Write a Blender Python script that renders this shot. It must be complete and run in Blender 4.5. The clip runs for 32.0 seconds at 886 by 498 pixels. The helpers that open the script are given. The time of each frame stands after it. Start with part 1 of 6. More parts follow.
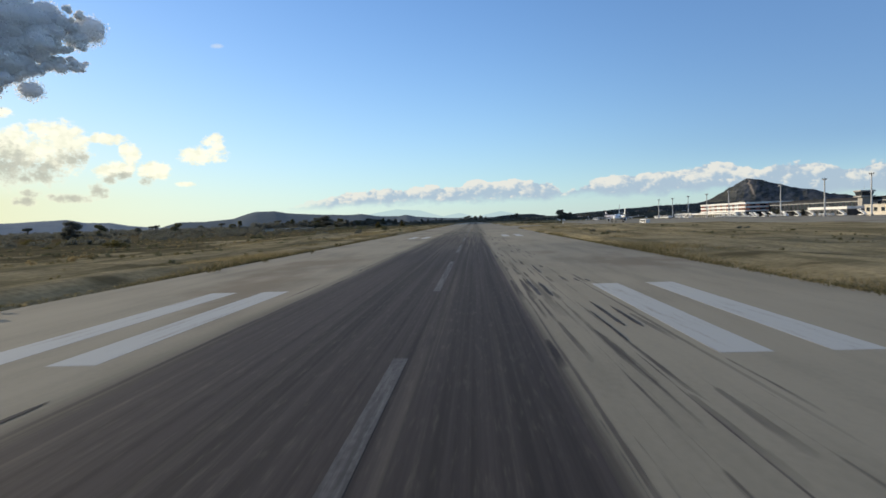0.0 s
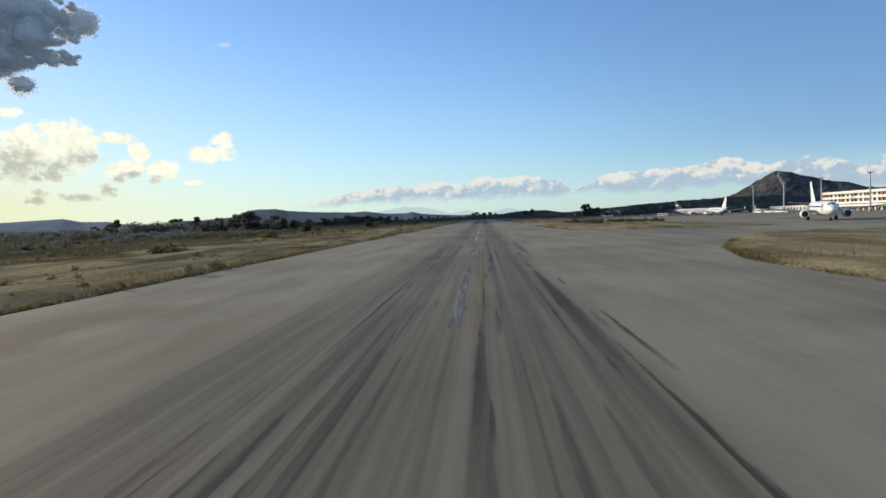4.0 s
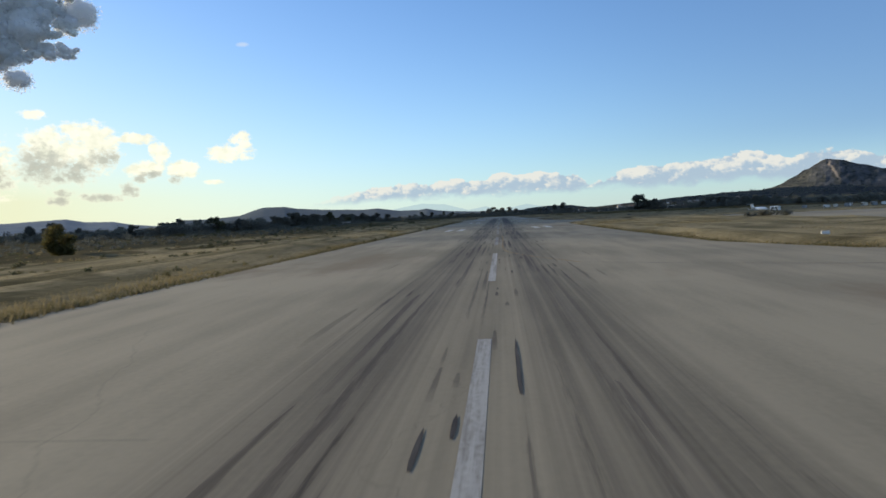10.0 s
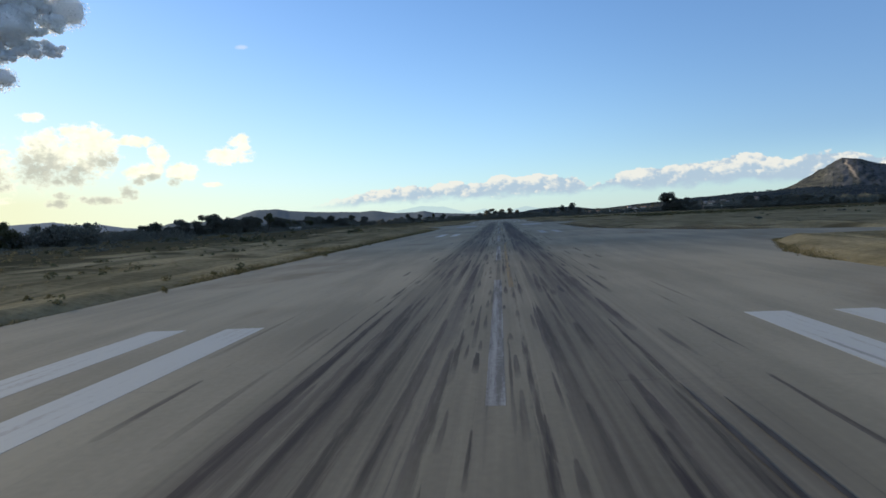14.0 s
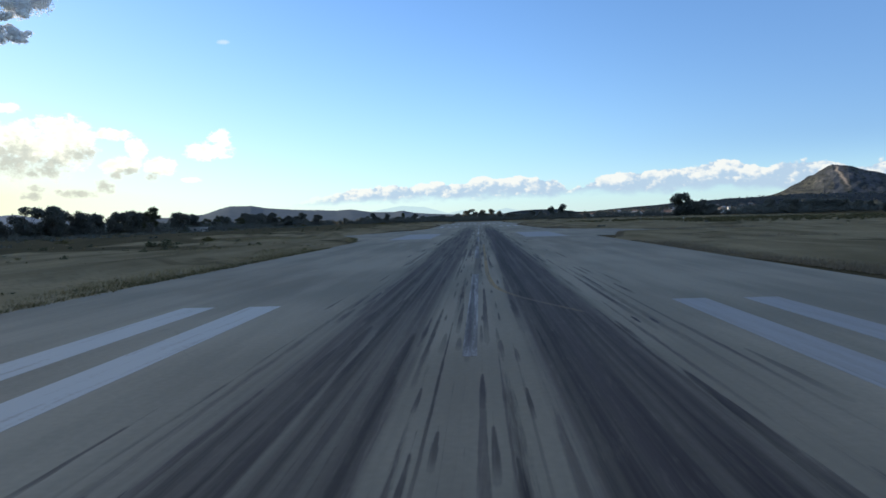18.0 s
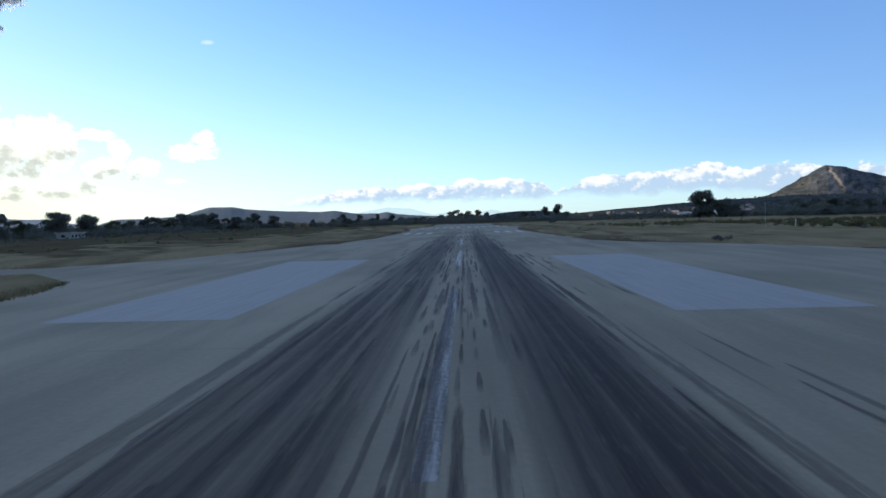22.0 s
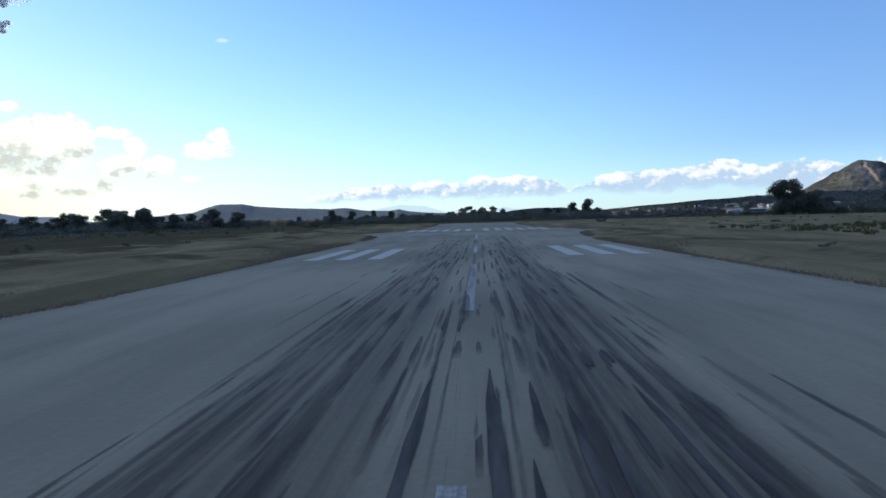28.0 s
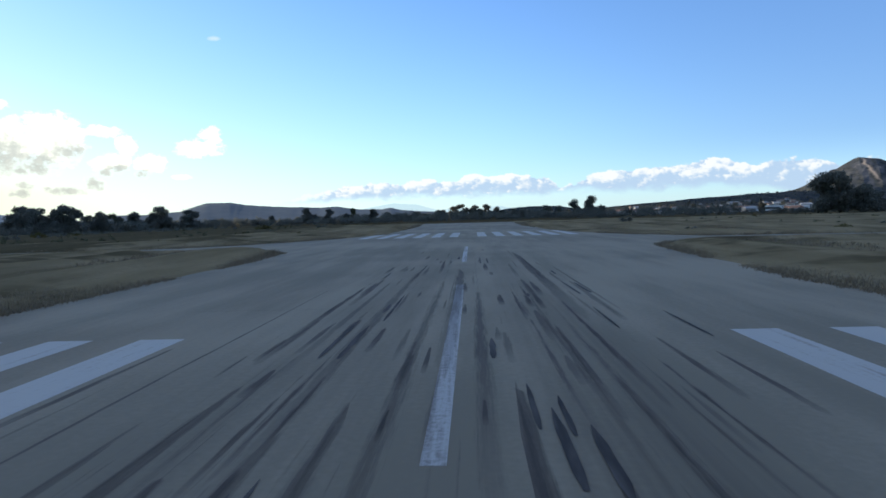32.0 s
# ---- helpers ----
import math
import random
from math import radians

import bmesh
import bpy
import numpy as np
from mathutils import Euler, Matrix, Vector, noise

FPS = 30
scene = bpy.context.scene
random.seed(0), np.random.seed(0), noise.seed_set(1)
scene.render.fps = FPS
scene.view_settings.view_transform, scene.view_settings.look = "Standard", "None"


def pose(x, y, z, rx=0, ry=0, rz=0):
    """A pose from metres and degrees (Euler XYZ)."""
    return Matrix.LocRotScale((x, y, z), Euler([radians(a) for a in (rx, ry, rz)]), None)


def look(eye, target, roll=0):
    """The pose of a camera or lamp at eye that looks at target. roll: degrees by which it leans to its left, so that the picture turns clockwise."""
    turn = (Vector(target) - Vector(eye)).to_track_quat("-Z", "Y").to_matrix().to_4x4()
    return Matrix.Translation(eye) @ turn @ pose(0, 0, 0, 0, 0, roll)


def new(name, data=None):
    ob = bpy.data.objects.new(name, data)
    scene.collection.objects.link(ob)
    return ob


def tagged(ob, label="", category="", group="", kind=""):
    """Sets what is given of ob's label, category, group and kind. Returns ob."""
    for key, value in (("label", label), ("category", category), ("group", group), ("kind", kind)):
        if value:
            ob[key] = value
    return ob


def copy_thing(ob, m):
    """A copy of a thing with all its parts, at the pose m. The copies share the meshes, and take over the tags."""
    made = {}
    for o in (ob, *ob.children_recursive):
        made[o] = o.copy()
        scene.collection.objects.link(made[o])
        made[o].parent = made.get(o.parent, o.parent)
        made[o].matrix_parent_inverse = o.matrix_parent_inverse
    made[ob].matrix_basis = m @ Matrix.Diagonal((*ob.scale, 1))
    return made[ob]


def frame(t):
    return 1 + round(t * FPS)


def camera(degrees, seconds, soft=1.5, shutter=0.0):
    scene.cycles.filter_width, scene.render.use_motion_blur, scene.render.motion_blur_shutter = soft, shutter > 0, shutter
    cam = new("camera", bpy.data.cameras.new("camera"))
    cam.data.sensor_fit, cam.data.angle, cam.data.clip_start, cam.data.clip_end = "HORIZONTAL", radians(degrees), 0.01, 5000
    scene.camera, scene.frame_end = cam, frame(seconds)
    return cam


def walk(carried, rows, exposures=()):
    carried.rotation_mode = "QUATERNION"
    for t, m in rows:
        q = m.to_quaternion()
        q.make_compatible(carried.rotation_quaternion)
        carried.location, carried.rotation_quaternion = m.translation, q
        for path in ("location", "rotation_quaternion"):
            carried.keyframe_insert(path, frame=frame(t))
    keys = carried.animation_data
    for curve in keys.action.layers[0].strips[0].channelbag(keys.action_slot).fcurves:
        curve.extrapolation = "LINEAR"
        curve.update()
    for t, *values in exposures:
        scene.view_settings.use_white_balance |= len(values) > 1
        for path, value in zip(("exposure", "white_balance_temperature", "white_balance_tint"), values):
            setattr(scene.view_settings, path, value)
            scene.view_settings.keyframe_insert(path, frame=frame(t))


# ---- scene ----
# All plan numbers are metres along and across the runway; U brings them to the world's size,
# so that the fast roll keeps within the camera's limit of speed.
U = 0.55
EYE = 4.18
cam = camera(65.66, 32.0, soft=1.6, shutter=0.1)
# seconds, across, along, yaw, pitch, roll
ROWS = [
    (0, 2.38, 0.00, 2.68, -2.30, 1.74), (0.5, 2.19, 34.99, 2.40, -2.31, 1.91), (1, 2.00, 69.43, 2.52, -2.49, 1.95), (1.5, 1.81, 103.33, 2.90, -2.56, 2.12),
    (2, 1.62, 136.70, 2.53, -2.35, 2.03), (2.5, 1.53, 169.52, 2.84, -2.49, 2.05), (3, 1.45, 201.80, 3.02, -2.50, 2.04), (3.5, 1.36, 233.54, 3.20, -2.50, 2.03),
    (4, 1.28, 264.75, 3.37, -2.51, 2.02), (4.5, 1.25, 295.42, 3.55, -2.52, 2.01), (5, 1.23, 325.57, 1.78, -2.74, 2.18), (5.5, 1.20, 355.17, 4.49, -2.63, 1.81),
    (6, 1.18, 384.24, 3.08, -2.50, 2.20), (6.5, 1.16, 412.79, 2.04, -2.53, 2.27), (7, 1.15, 440.82, 0.17, -2.92, 2.57), (7.5, 1.14, 468.34, 1.61, -2.78, 3.01),
    (8, 1.12, 495.33, 1.57, -2.66, 2.69), (8.5, 1.01, 521.81, 4.07, -2.64, 3.15), (9, 0.90, 547.78, 2.85, -2.81, 2.98), (9.5, 0.79, 573.19, 3.24, -2.43, 2.73),
    (10, 0.68, 598.00, 4.87, -2.73, 2.56), (10.5, 0.58, 622.22, 3.46, -2.52, 2.62), (11, 0.49, 645.84, 1.43, -2.64, 2.18), (11.5, 0.40, 668.87, 4.70, -2.68, 2.49),
    (12, 0.31, 691.30, 2.76, -2.57, 2.34), (12.5, 0.30, 713.19, 2.39, -2.74, 2.16), (13, 0.28, 734.58, 2.58, -2.57, 2.28), (13.5, 0.27, 755.47, 3.57, -2.63, 2.13),
    (14, 0.26, 775.87, 4.79, -2.54, 2.63), (14.5, 0.27, 795.77, 2.92, -2.62, 2.09), (15, 0.27, 815.17, 2.88, -2.62, 2.15), (15.5, 0.28, 834.07, 2.85, -2.62, 2.22),
    (16, 0.29, 852.48, 2.82, -2.63, 2.28), (16.5, 0.32, 870.34, 2.79, -2.63, 2.35), (17, 0.34, 887.60, 3.04, -2.54, 1.73), (17.5, 0.37, 904.27, 3.02, -2.81, 1.66),
    (18, 0.40, 920.34, 3.11, -2.56, 1.51), (18.5, 0.42, 935.81, 3.13, -2.87, 1.65), (19, 0.44, 950.69, 3.03, -2.74, 1.57), (19.5, 0.46, 964.97, 3.01, -2.98, 1.40),
    (20, 0.48, 978.66, 2.84, -2.65, 1.68), (20.5, 0.59, 991.92, 2.56, -2.65, 1.28), (21, 0.70, 1004.91, 2.12, -2.60, 1.65), (21.5, 0.74, 1017.65, 1.98, -2.80, 1.33),
    (22, 0.76, 1030.12, 1.92, -2.46, 1.46), (22.5, 0.75, 1042.33, 2.23, -2.59, 1.38), (23, 0.73, 1054.28, 2.80, -2.56, 1.56), (23.5, 0.71, 1065.98, 3.29, -2.61, 1.51),
    (24, 0.69, 1077.41, 3.49, -2.73, 1.57), (24.5, 0.67, 1088.59, 3.44, -2.72, 1.32), (25, 0.65, 1099.54, 3.20, -2.71, 1.42), (25.5, 0.63, 1110.26, 2.99, -2.64, 1.52),
    (26, 0.61, 1120.75, 3.00, -2.64, 1.51), (26.5, 0.59, 1131.01, 3.01, -2.65, 1.49), (27, 0.57, 1141.04, 3.01, -2.66, 1.47), (27.5, 0.54, 1150.83, 3.02, -2.66, 1.46),
    (28, 0.51, 1160.40, 3.03, -2.65, 1.43), (28.5, 0.52, 1169.75, 3.06, -2.81, 1.65), (29, 0.52, 1178.89, 3.06, -3.06, 1.37), (29.5, 0.53, 1187.85, 3.06, -2.78, 1.62),
    (30, 0.54, 1196.60, 3.07, -2.77, 1.36), (30.5, 0.59, 1205.15, 2.98, -2.75, 1.29), (31, 0.64, 1213.50, 2.78, -2.84, 1.43), (31.5, 0.69, 1221.66, 2.60, -2.85, 1.59),
    (32, 0.74, 1229.61, 2.42, -2.78, 1.47),
]


def eye(x, y, yaw, pitch, roll):
    return pose(x * U, y * U, EYE * U, 0, 0, yaw) @ pose(0, 0, 0, 90 + pitch) @ pose(0, 0, 0, 0, 0, -roll)


walk(cam, [(t, eye(*r)) for t, *r in ROWS],
     exposures=[(0, 0.0, 6660, 10), (11, 0.03, 6660, 10), (14, 0.10, 6660, 10), (17, 0.2, 6450, 10), (21, 0.37, 6230, 12), (32, 0.34, 6180, 12)])


# ---- node shorthand ----
class Val:
    """A number or colour inside a node tree, with arithmetic."""

    def __init__(self, tree, socket):
        self.tree, self.socket = tree, socket

    def op(self, kind, other=None, third=None, clamp=False):
        node = self.tree.nodes.new("ShaderNodeMath")
        node.operation, node.use_clamp = kind, clamp
        for i, v in enumerate((self, other, third)):
            if v is None:
                continue
            if isinstance(v, Val):
                self.tree.links.new(v.socket, node.inputs[i])
            else:
                node.inputs[i].default_value = v
        return Val(self.tree, node.outputs[0])

    def __add__(self, o): return self.op("ADD", o)
    def __radd__(self, o): return self.op("ADD", o)
    def __sub__(self, o): return self.op("SUBTRACT", o)
    def __rsub__(self, o): return (self * -1) + o
    def __mul__(self, o): return self.op("MULTIPLY", o)
    def __rmul__(self, o): return self.op("MULTIPLY", o)
    def __truediv__(self, o): return self.op("DIVIDE", o)
    def abs(self): return self.op("ABSOLUTE")
    def max(self, o): return self.op("MAXIMUM", o)
    def min(self, o): return self.op("MINIMUM", o)
    def clamp(self): return self.op("ADD", 0.0, clamp=True)

    def step(self, a, b, lo=0.0, hi=1.0):
        node = self.tree.nodes.new("ShaderNodeMapRange")
        node.interpolation_type = "SMOOTHSTEP"
        self.tree.links.new(self.socket, node.inputs[0])
        for i, v in zip((1, 2, 3, 4), (a, b, lo, hi)):
            node.inputs[i].default_value = v
        return Val(self.tree, node.outputs[0])

    def bell(self, centre, width):
        d = (self - centre) / width
        return (d * d * -1.0).op("EXPONENT")

    def ramp(self, stops):
        """Piecewise-linear value over (place, value) stops."""
        lo, hi = stops[0][0], stops[-1][0]
        t = ((self - lo) / (hi - lo)).clamp()
        node = self.tree.nodes.new("ShaderNodeValToRGB")
        els = node.color_ramp.elements
        while len(els) < len(stops):
            els.new(0.5)
        for e, (p, v) in zip(els, stops):
            e.position, e.color = (p - lo) / (hi - lo), (v, v, v, 1)
        self.tree.links.new(t.socket, node.inputs[0])
        return Val(self.tree, node.outputs[0])


def joined(tree, x, y, z=0.0):
    node = tree.nodes.new("ShaderNodeCombineXYZ")
    for i, v in enumerate((x, y, z)):
        if isinstance(v, Val):
            tree.links.new(v.socket, node.inputs[i])
        else:
            node.inputs[i].default_value = v
    return node.outputs[0]


def noise_of(tree, vector, scale=1.0, detail=3.0, rough=0.55, distortion=0.0):
    node = tree.nodes.new("ShaderNodeTexNoise")
    tree.links.new(vector, node.inputs["Vector"])
    node.inputs["Scale"].default_value, node.inputs["Detail"].default_value = scale, detail
    node.inputs["Roughness"].default_value, node.inputs["Distortion"].default_value = rough, distortion
    return Val(tree, node.outputs[0])


def mixed(tree, fac, a, b):
    node = tree.nodes.new("ShaderNodeMix")
    node.data_type = "RGBA"
    for i, v in ((0, fac), (6, a), (7, b)):
        if isinstance(v, Val):
            tree.links.new(v.socket, node.inputs[i])
        elif isinstance(v, tuple):
            node.inputs[i].default_value = (*v, 1)
        else:
            node.inputs[i].default_value = v
    return Val(tree, node.outputs[2])


def places(tree):
    """Across, along and up in plan metres, from the object's own coordinates."""
    node = tree.nodes.new("ShaderNodeTexCoord")
    sep = tree.nodes.new("ShaderNodeSeparateXYZ")
    tree.links.new(node.outputs["Object"], sep.inputs[0])
    return [Val(tree, s) * (1 / U) for s in sep.outputs]


# ---- sky and sun ----
SUN_AZ, SUN_EL = -64.0, 16.0       # degrees from the runway's heading (left is minus), and up
world = bpy.data.worlds.new("sky")
scene.world = world
world.use_nodes = True
wt = world.node_tree
wt.nodes.clear()
sky = wt.nodes.new("ShaderNodeTexSky")
sky.sky_type, sky.sun_disc = "NISHITA", False
sky.sun_elevation, sky.sun_rotation = radians(SUN_EL), radians(SUN_AZ)
sky.air_density, sky.dust_density, sky.ozone_density = 1.0, 0.2, 2.6
coord = wt.nodes.new("ShaderNodeTexCoord")
sep = wt.nodes.new("ShaderNodeSeparateXYZ")
wt.links.new(coord.outputs["Generated"], sep.inputs[0])
dx, dy, dz = (Val(wt, s) for s in sep.outputs)
az = dx.op("ARCTAN2", dy) * (180 / math.pi)
el = dz.op("ARCSINE") * (180 / math.pi)


def sky_noise(scale, shift=(0.0, 0.0), detail=5.0, rough=0.55, squash=1.5):
    return noise_of(wt, joined(wt, az + shift[0], (el + shift[1]) * squash), scale, detail, rough)


puff, puff_lit = sky_noise(0.85), sky_noise(0.85, (-0.4, 0.34))
fine = sky_noise(2.3, detail=4.0)


def lumps(shift=(0.0, 0.0), scale=0.55):
    """Rounded heads of cumulus, 1 at the middle of each."""
    node = wt.nodes.new("ShaderNodeTexVoronoi")
    node.voronoi_dimensions, node.normalize = "2D", True
    for key, v in (("Scale", scale), ("Detail", 2.6), ("Roughness", 0.55), ("Lacunarity", 2.2)):
        node.inputs[key].default_value = v
    warp = (fine - 0.5) * 0.7
    wt.links.new(joined(wt, az + warp + shift[0], (el + shift[1]) * 1.2 - warp), node.inputs["Vector"])
    return 1.0 - Val(wt, node.outputs["Distance"]) * 1.4


head, head_lit = lumps(), lumps((-0.30, 0.26))
relief = ((head - head_lit) * 1.9 + 0.5 + (puff - puff_lit) * 1.2).clamp()
# the long bank of cumulus over the horizon in three masses, higher to the right
top_el = az.ramp([(-22, 0.6), (-16, 1.2), (-13, 2.0), (-11, 2.45), (-8.3, 2.85), (-6.4, 2.75), (-3.6, 2.95), (-1.8, 2.75), (0.6, 3.2), (3.4, 3.2), (6.2, 2.95), (7.4, 2.1), (8.4, 2.3), (10.2, 3.0), (13.3, 3.55),
                  (15.5, 3.45), (18.8, 3.8), (20.2, 3.85), (21.6, 3.35), (22.4, 3.0), (23.4, 3.6), (25, 3.6), (28, 3.1), (31, 3.3), (38, 2.8), (60, 2.0)])
base_el = az.ramp([(-22, 1.2), (-13, 1.3), (-6.5, 1.5), (-1.8, 1.5), (3, 1.7), (8.4, 1.75), (13, 1.65), (20, 1.75), (24, 1.2), (40, 0.8)])
crown, crown_lit = lumps((3.0, 1.0), 0.5), lumps((2.7, 1.28), 0.5)
swell = sky_noise(0.42, (2.0, 5.0), 3.0, 0.5, 1.6)
edge = (crown - 0.5) * 0.85 + (swell - 0.5) * 1.3 + (fine - 0.5) * 0.12
bank = (top_el - el + edge).step(-0.02, 0.12) * (el - base_el + (swell - 0.5) * 1.6 + (fine - 0.5) * 0.3).step(-0.3, 0.45) * az.step(-17, -10.5)
share = ((el - base_el) / (top_el - base_el).max(0.4)).clamp()
bank_lit = (share * 1.0 - 0.62 + (crown - crown_lit) * 1.9 + (fine - 0.5) * 0.9 + (swell - 0.5) * 1.2 - az.step(19, 25) * 0.2 + az.step(8, -4) * 0.1).step(-0.3, 0.45)
bank_tone = mixed(wt, bank_lit, (0.41, 0.53, 0.66), (0.82, 0.815, 0.76))


def blob(a, e, ra, re, soft=0.9, ragged=1.05):
    d = ((az - a) / ra) * ((az - a) / ra) + ((el - e) / re) * ((el - e) / re)
    return (1.0 - d + (puff - 0.47) * ragged * 2 + (fine - 0.5) * ragged * 0.45).step(0.1, 0.1 + soft)


# lit cumulus towards the sun with grey undersides
billow = sky_noise(0.75, (7.0, 2.0), 6.0, 0.6, 1.3)
curl = sky_noise(1.5, (4.0, 9.0), 5.0, 0.62, 1.25)


def heaped(spots, soft, ragged, fray=2.6):
    """Cloud masses round a few places (azimuth, elevation, half sizes) with a billowing edge."""
    out = None
    for a, e, ra, re in spots:
        da, de = (az - a) / ra, (el - e) / re
        d = 1.0 - da * da - de * de
        out = d if out is None else out.max(d)
    return (out.max(-1.5) + (crown - 0.5) * ragged * 0.8 + (billow - 0.5) * ragged * 2.4 + (curl - 0.5) * ragged * fray).step(-0.1, soft)


heap = heaped(((-31.8, 6.8, 2.4, 1.4), (-34.2, 6.0, 2.2, 1.8), (-31.6, 5.4, 2.1, 1.4), (-28.4, 6.9, 1.6, 0.5), (-26.9, 5.8, 0.75, 1.0), (-27.9, 4.6, 1.5, 0.75), (-25.2, 4.5, 1.3, 0.8),
               (-20.8, 6.6, 0.9, 0.9), (-21.6, 5.7, 2.0, 0.75), (-23.0, 3.5, 1.0, 0.25), (-38.4, 4.8, 2.6, 2.4), (-35.1, 8.5, 0.9, 0.45)), 0.8, 0.95)
grey = heaped(((-34.8, 4.9, 1.9, 1.7), (-32.5, 4.5, 1.7, 1.1), (-31.0, 5.3, 1.6, 0.85), (-33.7, 3.9, 0.6, 0.45), (-27.5, 4.15, 0.9, 0.42), (-28.3, 3.85, 0.6, 0.4), (-25.8, 3.75, 0.75, 0.45), (-31.0, 2.5, 2.0, 0.4),
               (-29.1, 3.05, 0.75, 0.7), (-33.4, 2.95, 0.75, 0.35), (-33.8, 2.3, 0.95, 0.38), (-38.2, 4.1, 1.9, 1.4)), 1.25, 1.05, 2.6)
heap_tone = mixed(wt, (relief * 0.9 + head * 0.3 + 0.15).clamp(), (0.86, 0.87, 0.68), (1.08, 1.06, 0.86))
heap_tone = mixed(wt, grey * 0.8, heap_tone, mixed(wt, curl.step(0.3, 0.7), (0.30, 0.33, 0.31), (0.50, 0.51, 0.44)))
wisp = blob(-20.3, 14.0, 0.6, 0.3, 0.9, 1.0) * 0.5
# pale far mountains under the bank
far_top = az.ramp([(-16, 0.0), (-13, 0.15), (-9, 0.75), (-6.5, 1.15), (-4.5, 1.0), (-2.6, 0.45), (-1.2, 0.7), (0.2, 0.35), (2.2, 0.75), (4, 0.4), (6, 0.0)])
far = (far_top + (fine - 0.5) * 0.08 - el).step(0.0, 0.06)

sky_scale = wt.nodes.new("ShaderNodeMix")
sky_scale.data_type, sky_scale.blend_type = "RGBA", "MULTIPLY"
sky_scale.inputs[0].default_value = 1.0
wt.links.new(sky.outputs[0], sky_scale.inputs[6])
SKY = 0.150
sky_scale.inputs[7].default_value = (SKY * 0.74, SKY * 0.94, SKY * 1.22, 1)
tone = Val(wt, sky_scale.outputs[2])
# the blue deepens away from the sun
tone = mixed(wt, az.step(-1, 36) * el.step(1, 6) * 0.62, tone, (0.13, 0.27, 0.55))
# pale haze near the horizon, warmer towards the sun
low = (el.max(0.0) * -0.16).op("EXPONENT")
sunward = az.bell(-58.0, 34.0)
tone = mixed(wt, low * (sunward * 0.25 + 0.36), tone, (0.54, 0.82, 1.0))
tone = mixed(wt, ((low * 1.45).min(1.0) * sunward * 1.35).min(0.9), tone, (0.84, 0.86, 0.58))
tone = mixed(wt, wisp, tone, (0.75, 0.8, 0.85))
tone = mixed(wt, bank * 0.9, tone, bank_tone)
tone = mixed(wt, far * 0.55, tone, (0.36, 0.52, 0.62))
tone = mixed(wt, heap.max(grey) * 0.92, tone, heap_tone)
# broken cumulus goes on high overhead
overhead = noise_of(wt, joined(wt, dx, dy), 5.0, 5.0, 0.6)
tone = mixed(wt, overhead.step(0.46, 0.62) * el.step(24, 40) * 0.8, tone, (0.78, 0.79, 0.78))
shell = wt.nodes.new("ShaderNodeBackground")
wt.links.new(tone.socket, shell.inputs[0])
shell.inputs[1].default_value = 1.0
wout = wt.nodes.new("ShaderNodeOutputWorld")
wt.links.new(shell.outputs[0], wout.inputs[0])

sun_data = bpy.data.lights.new("sun", "SUN")
sun_data.energy, sun_data.angle, sun_data.color = 4.6, radians(0.6), (1.0, 0.86, 0.63)
sun = new("sun", sun_data)
TO_SUN = Vector((math.sin(radians(SUN_AZ)) * math.cos(radians(SUN_EL)), math.cos(radians(SUN_AZ)) * math.cos(radians(SUN_EL)), math.sin(radians(SUN_EL))))
sun.matrix_world = look(TO_SUN * 300, (0, 0, 0))


# ---- materials ----
def material(name, paint, rough=0.8, metal=0.0, bump=None, gloss=0.5):
    """paint(tree, x, y, z) gives a colour (and perhaps a roughness); bump gives (height, strength)."""
    m = bpy.data.materials.new(name)
    m.use_nodes = True
    tree = m.node_tree
    shader = tree.nodes["Principled BSDF"]
    shader.inputs["Roughness"].default_value, shader.inputs["Metallic"].default_value = rough, metal
    shader.inputs["Specular IOR Level"].default_value = gloss
    x, y, z = places(tree)
    made = paint(tree, x, y, z)
    if isinstance(made, tuple) and isinstance(made[0], Val):
        made, r = made
        tree.links.new(r.socket, shader.inputs["Roughness"])
    if isinstance(made, Val):
        tree.links.new(made.socket, shader.inputs["Base Color"])
    else:
        shader.inputs["Base Color"].default_value = (*made, 1)
    if bump:
        h, strength = bump(tree, x, y, z)
        node = tree.nodes.new("ShaderNodeBump")
        node.inputs["Strength"].default_value, node.inputs["Distance"].default_value = strength, 0.05
        tree.links.new(h.socket, node.inputs["Height"])
        tree.links.new(node.outputs[0], shader.inputs["Normal"])
    return m


def grained(dark_c, light_c, scale=2.0, fine_scale=14.0, rough=0.75, metal=0.0, bump=0.15, gloss=0.5):
    def paint(tree, x, y, z):
        v = joined(tree, x, y, z)
        n = noise_of(tree, v, scale, 4.0) * 0.6 + noise_of(tree, v, fine_scale, 3.0) * 0.4
        return mixed(tree, n.step(0.3, 0.7), dark_c, light_c)
    relief_of = (lambda tree, x, y, z: (noise_of(tree, joined(tree, x, y, z), fine_scale, 3.0), bump)) if bump else None
    return material("surface", paint, rough, metal, relief_of, gloss)


STONE_LIGHT, STONE_DARK, RUBBER = (0.262, 0.235, 0.174), (0.177, 0.160, 0.119), (0.0205, 0.0167, 0.0160)


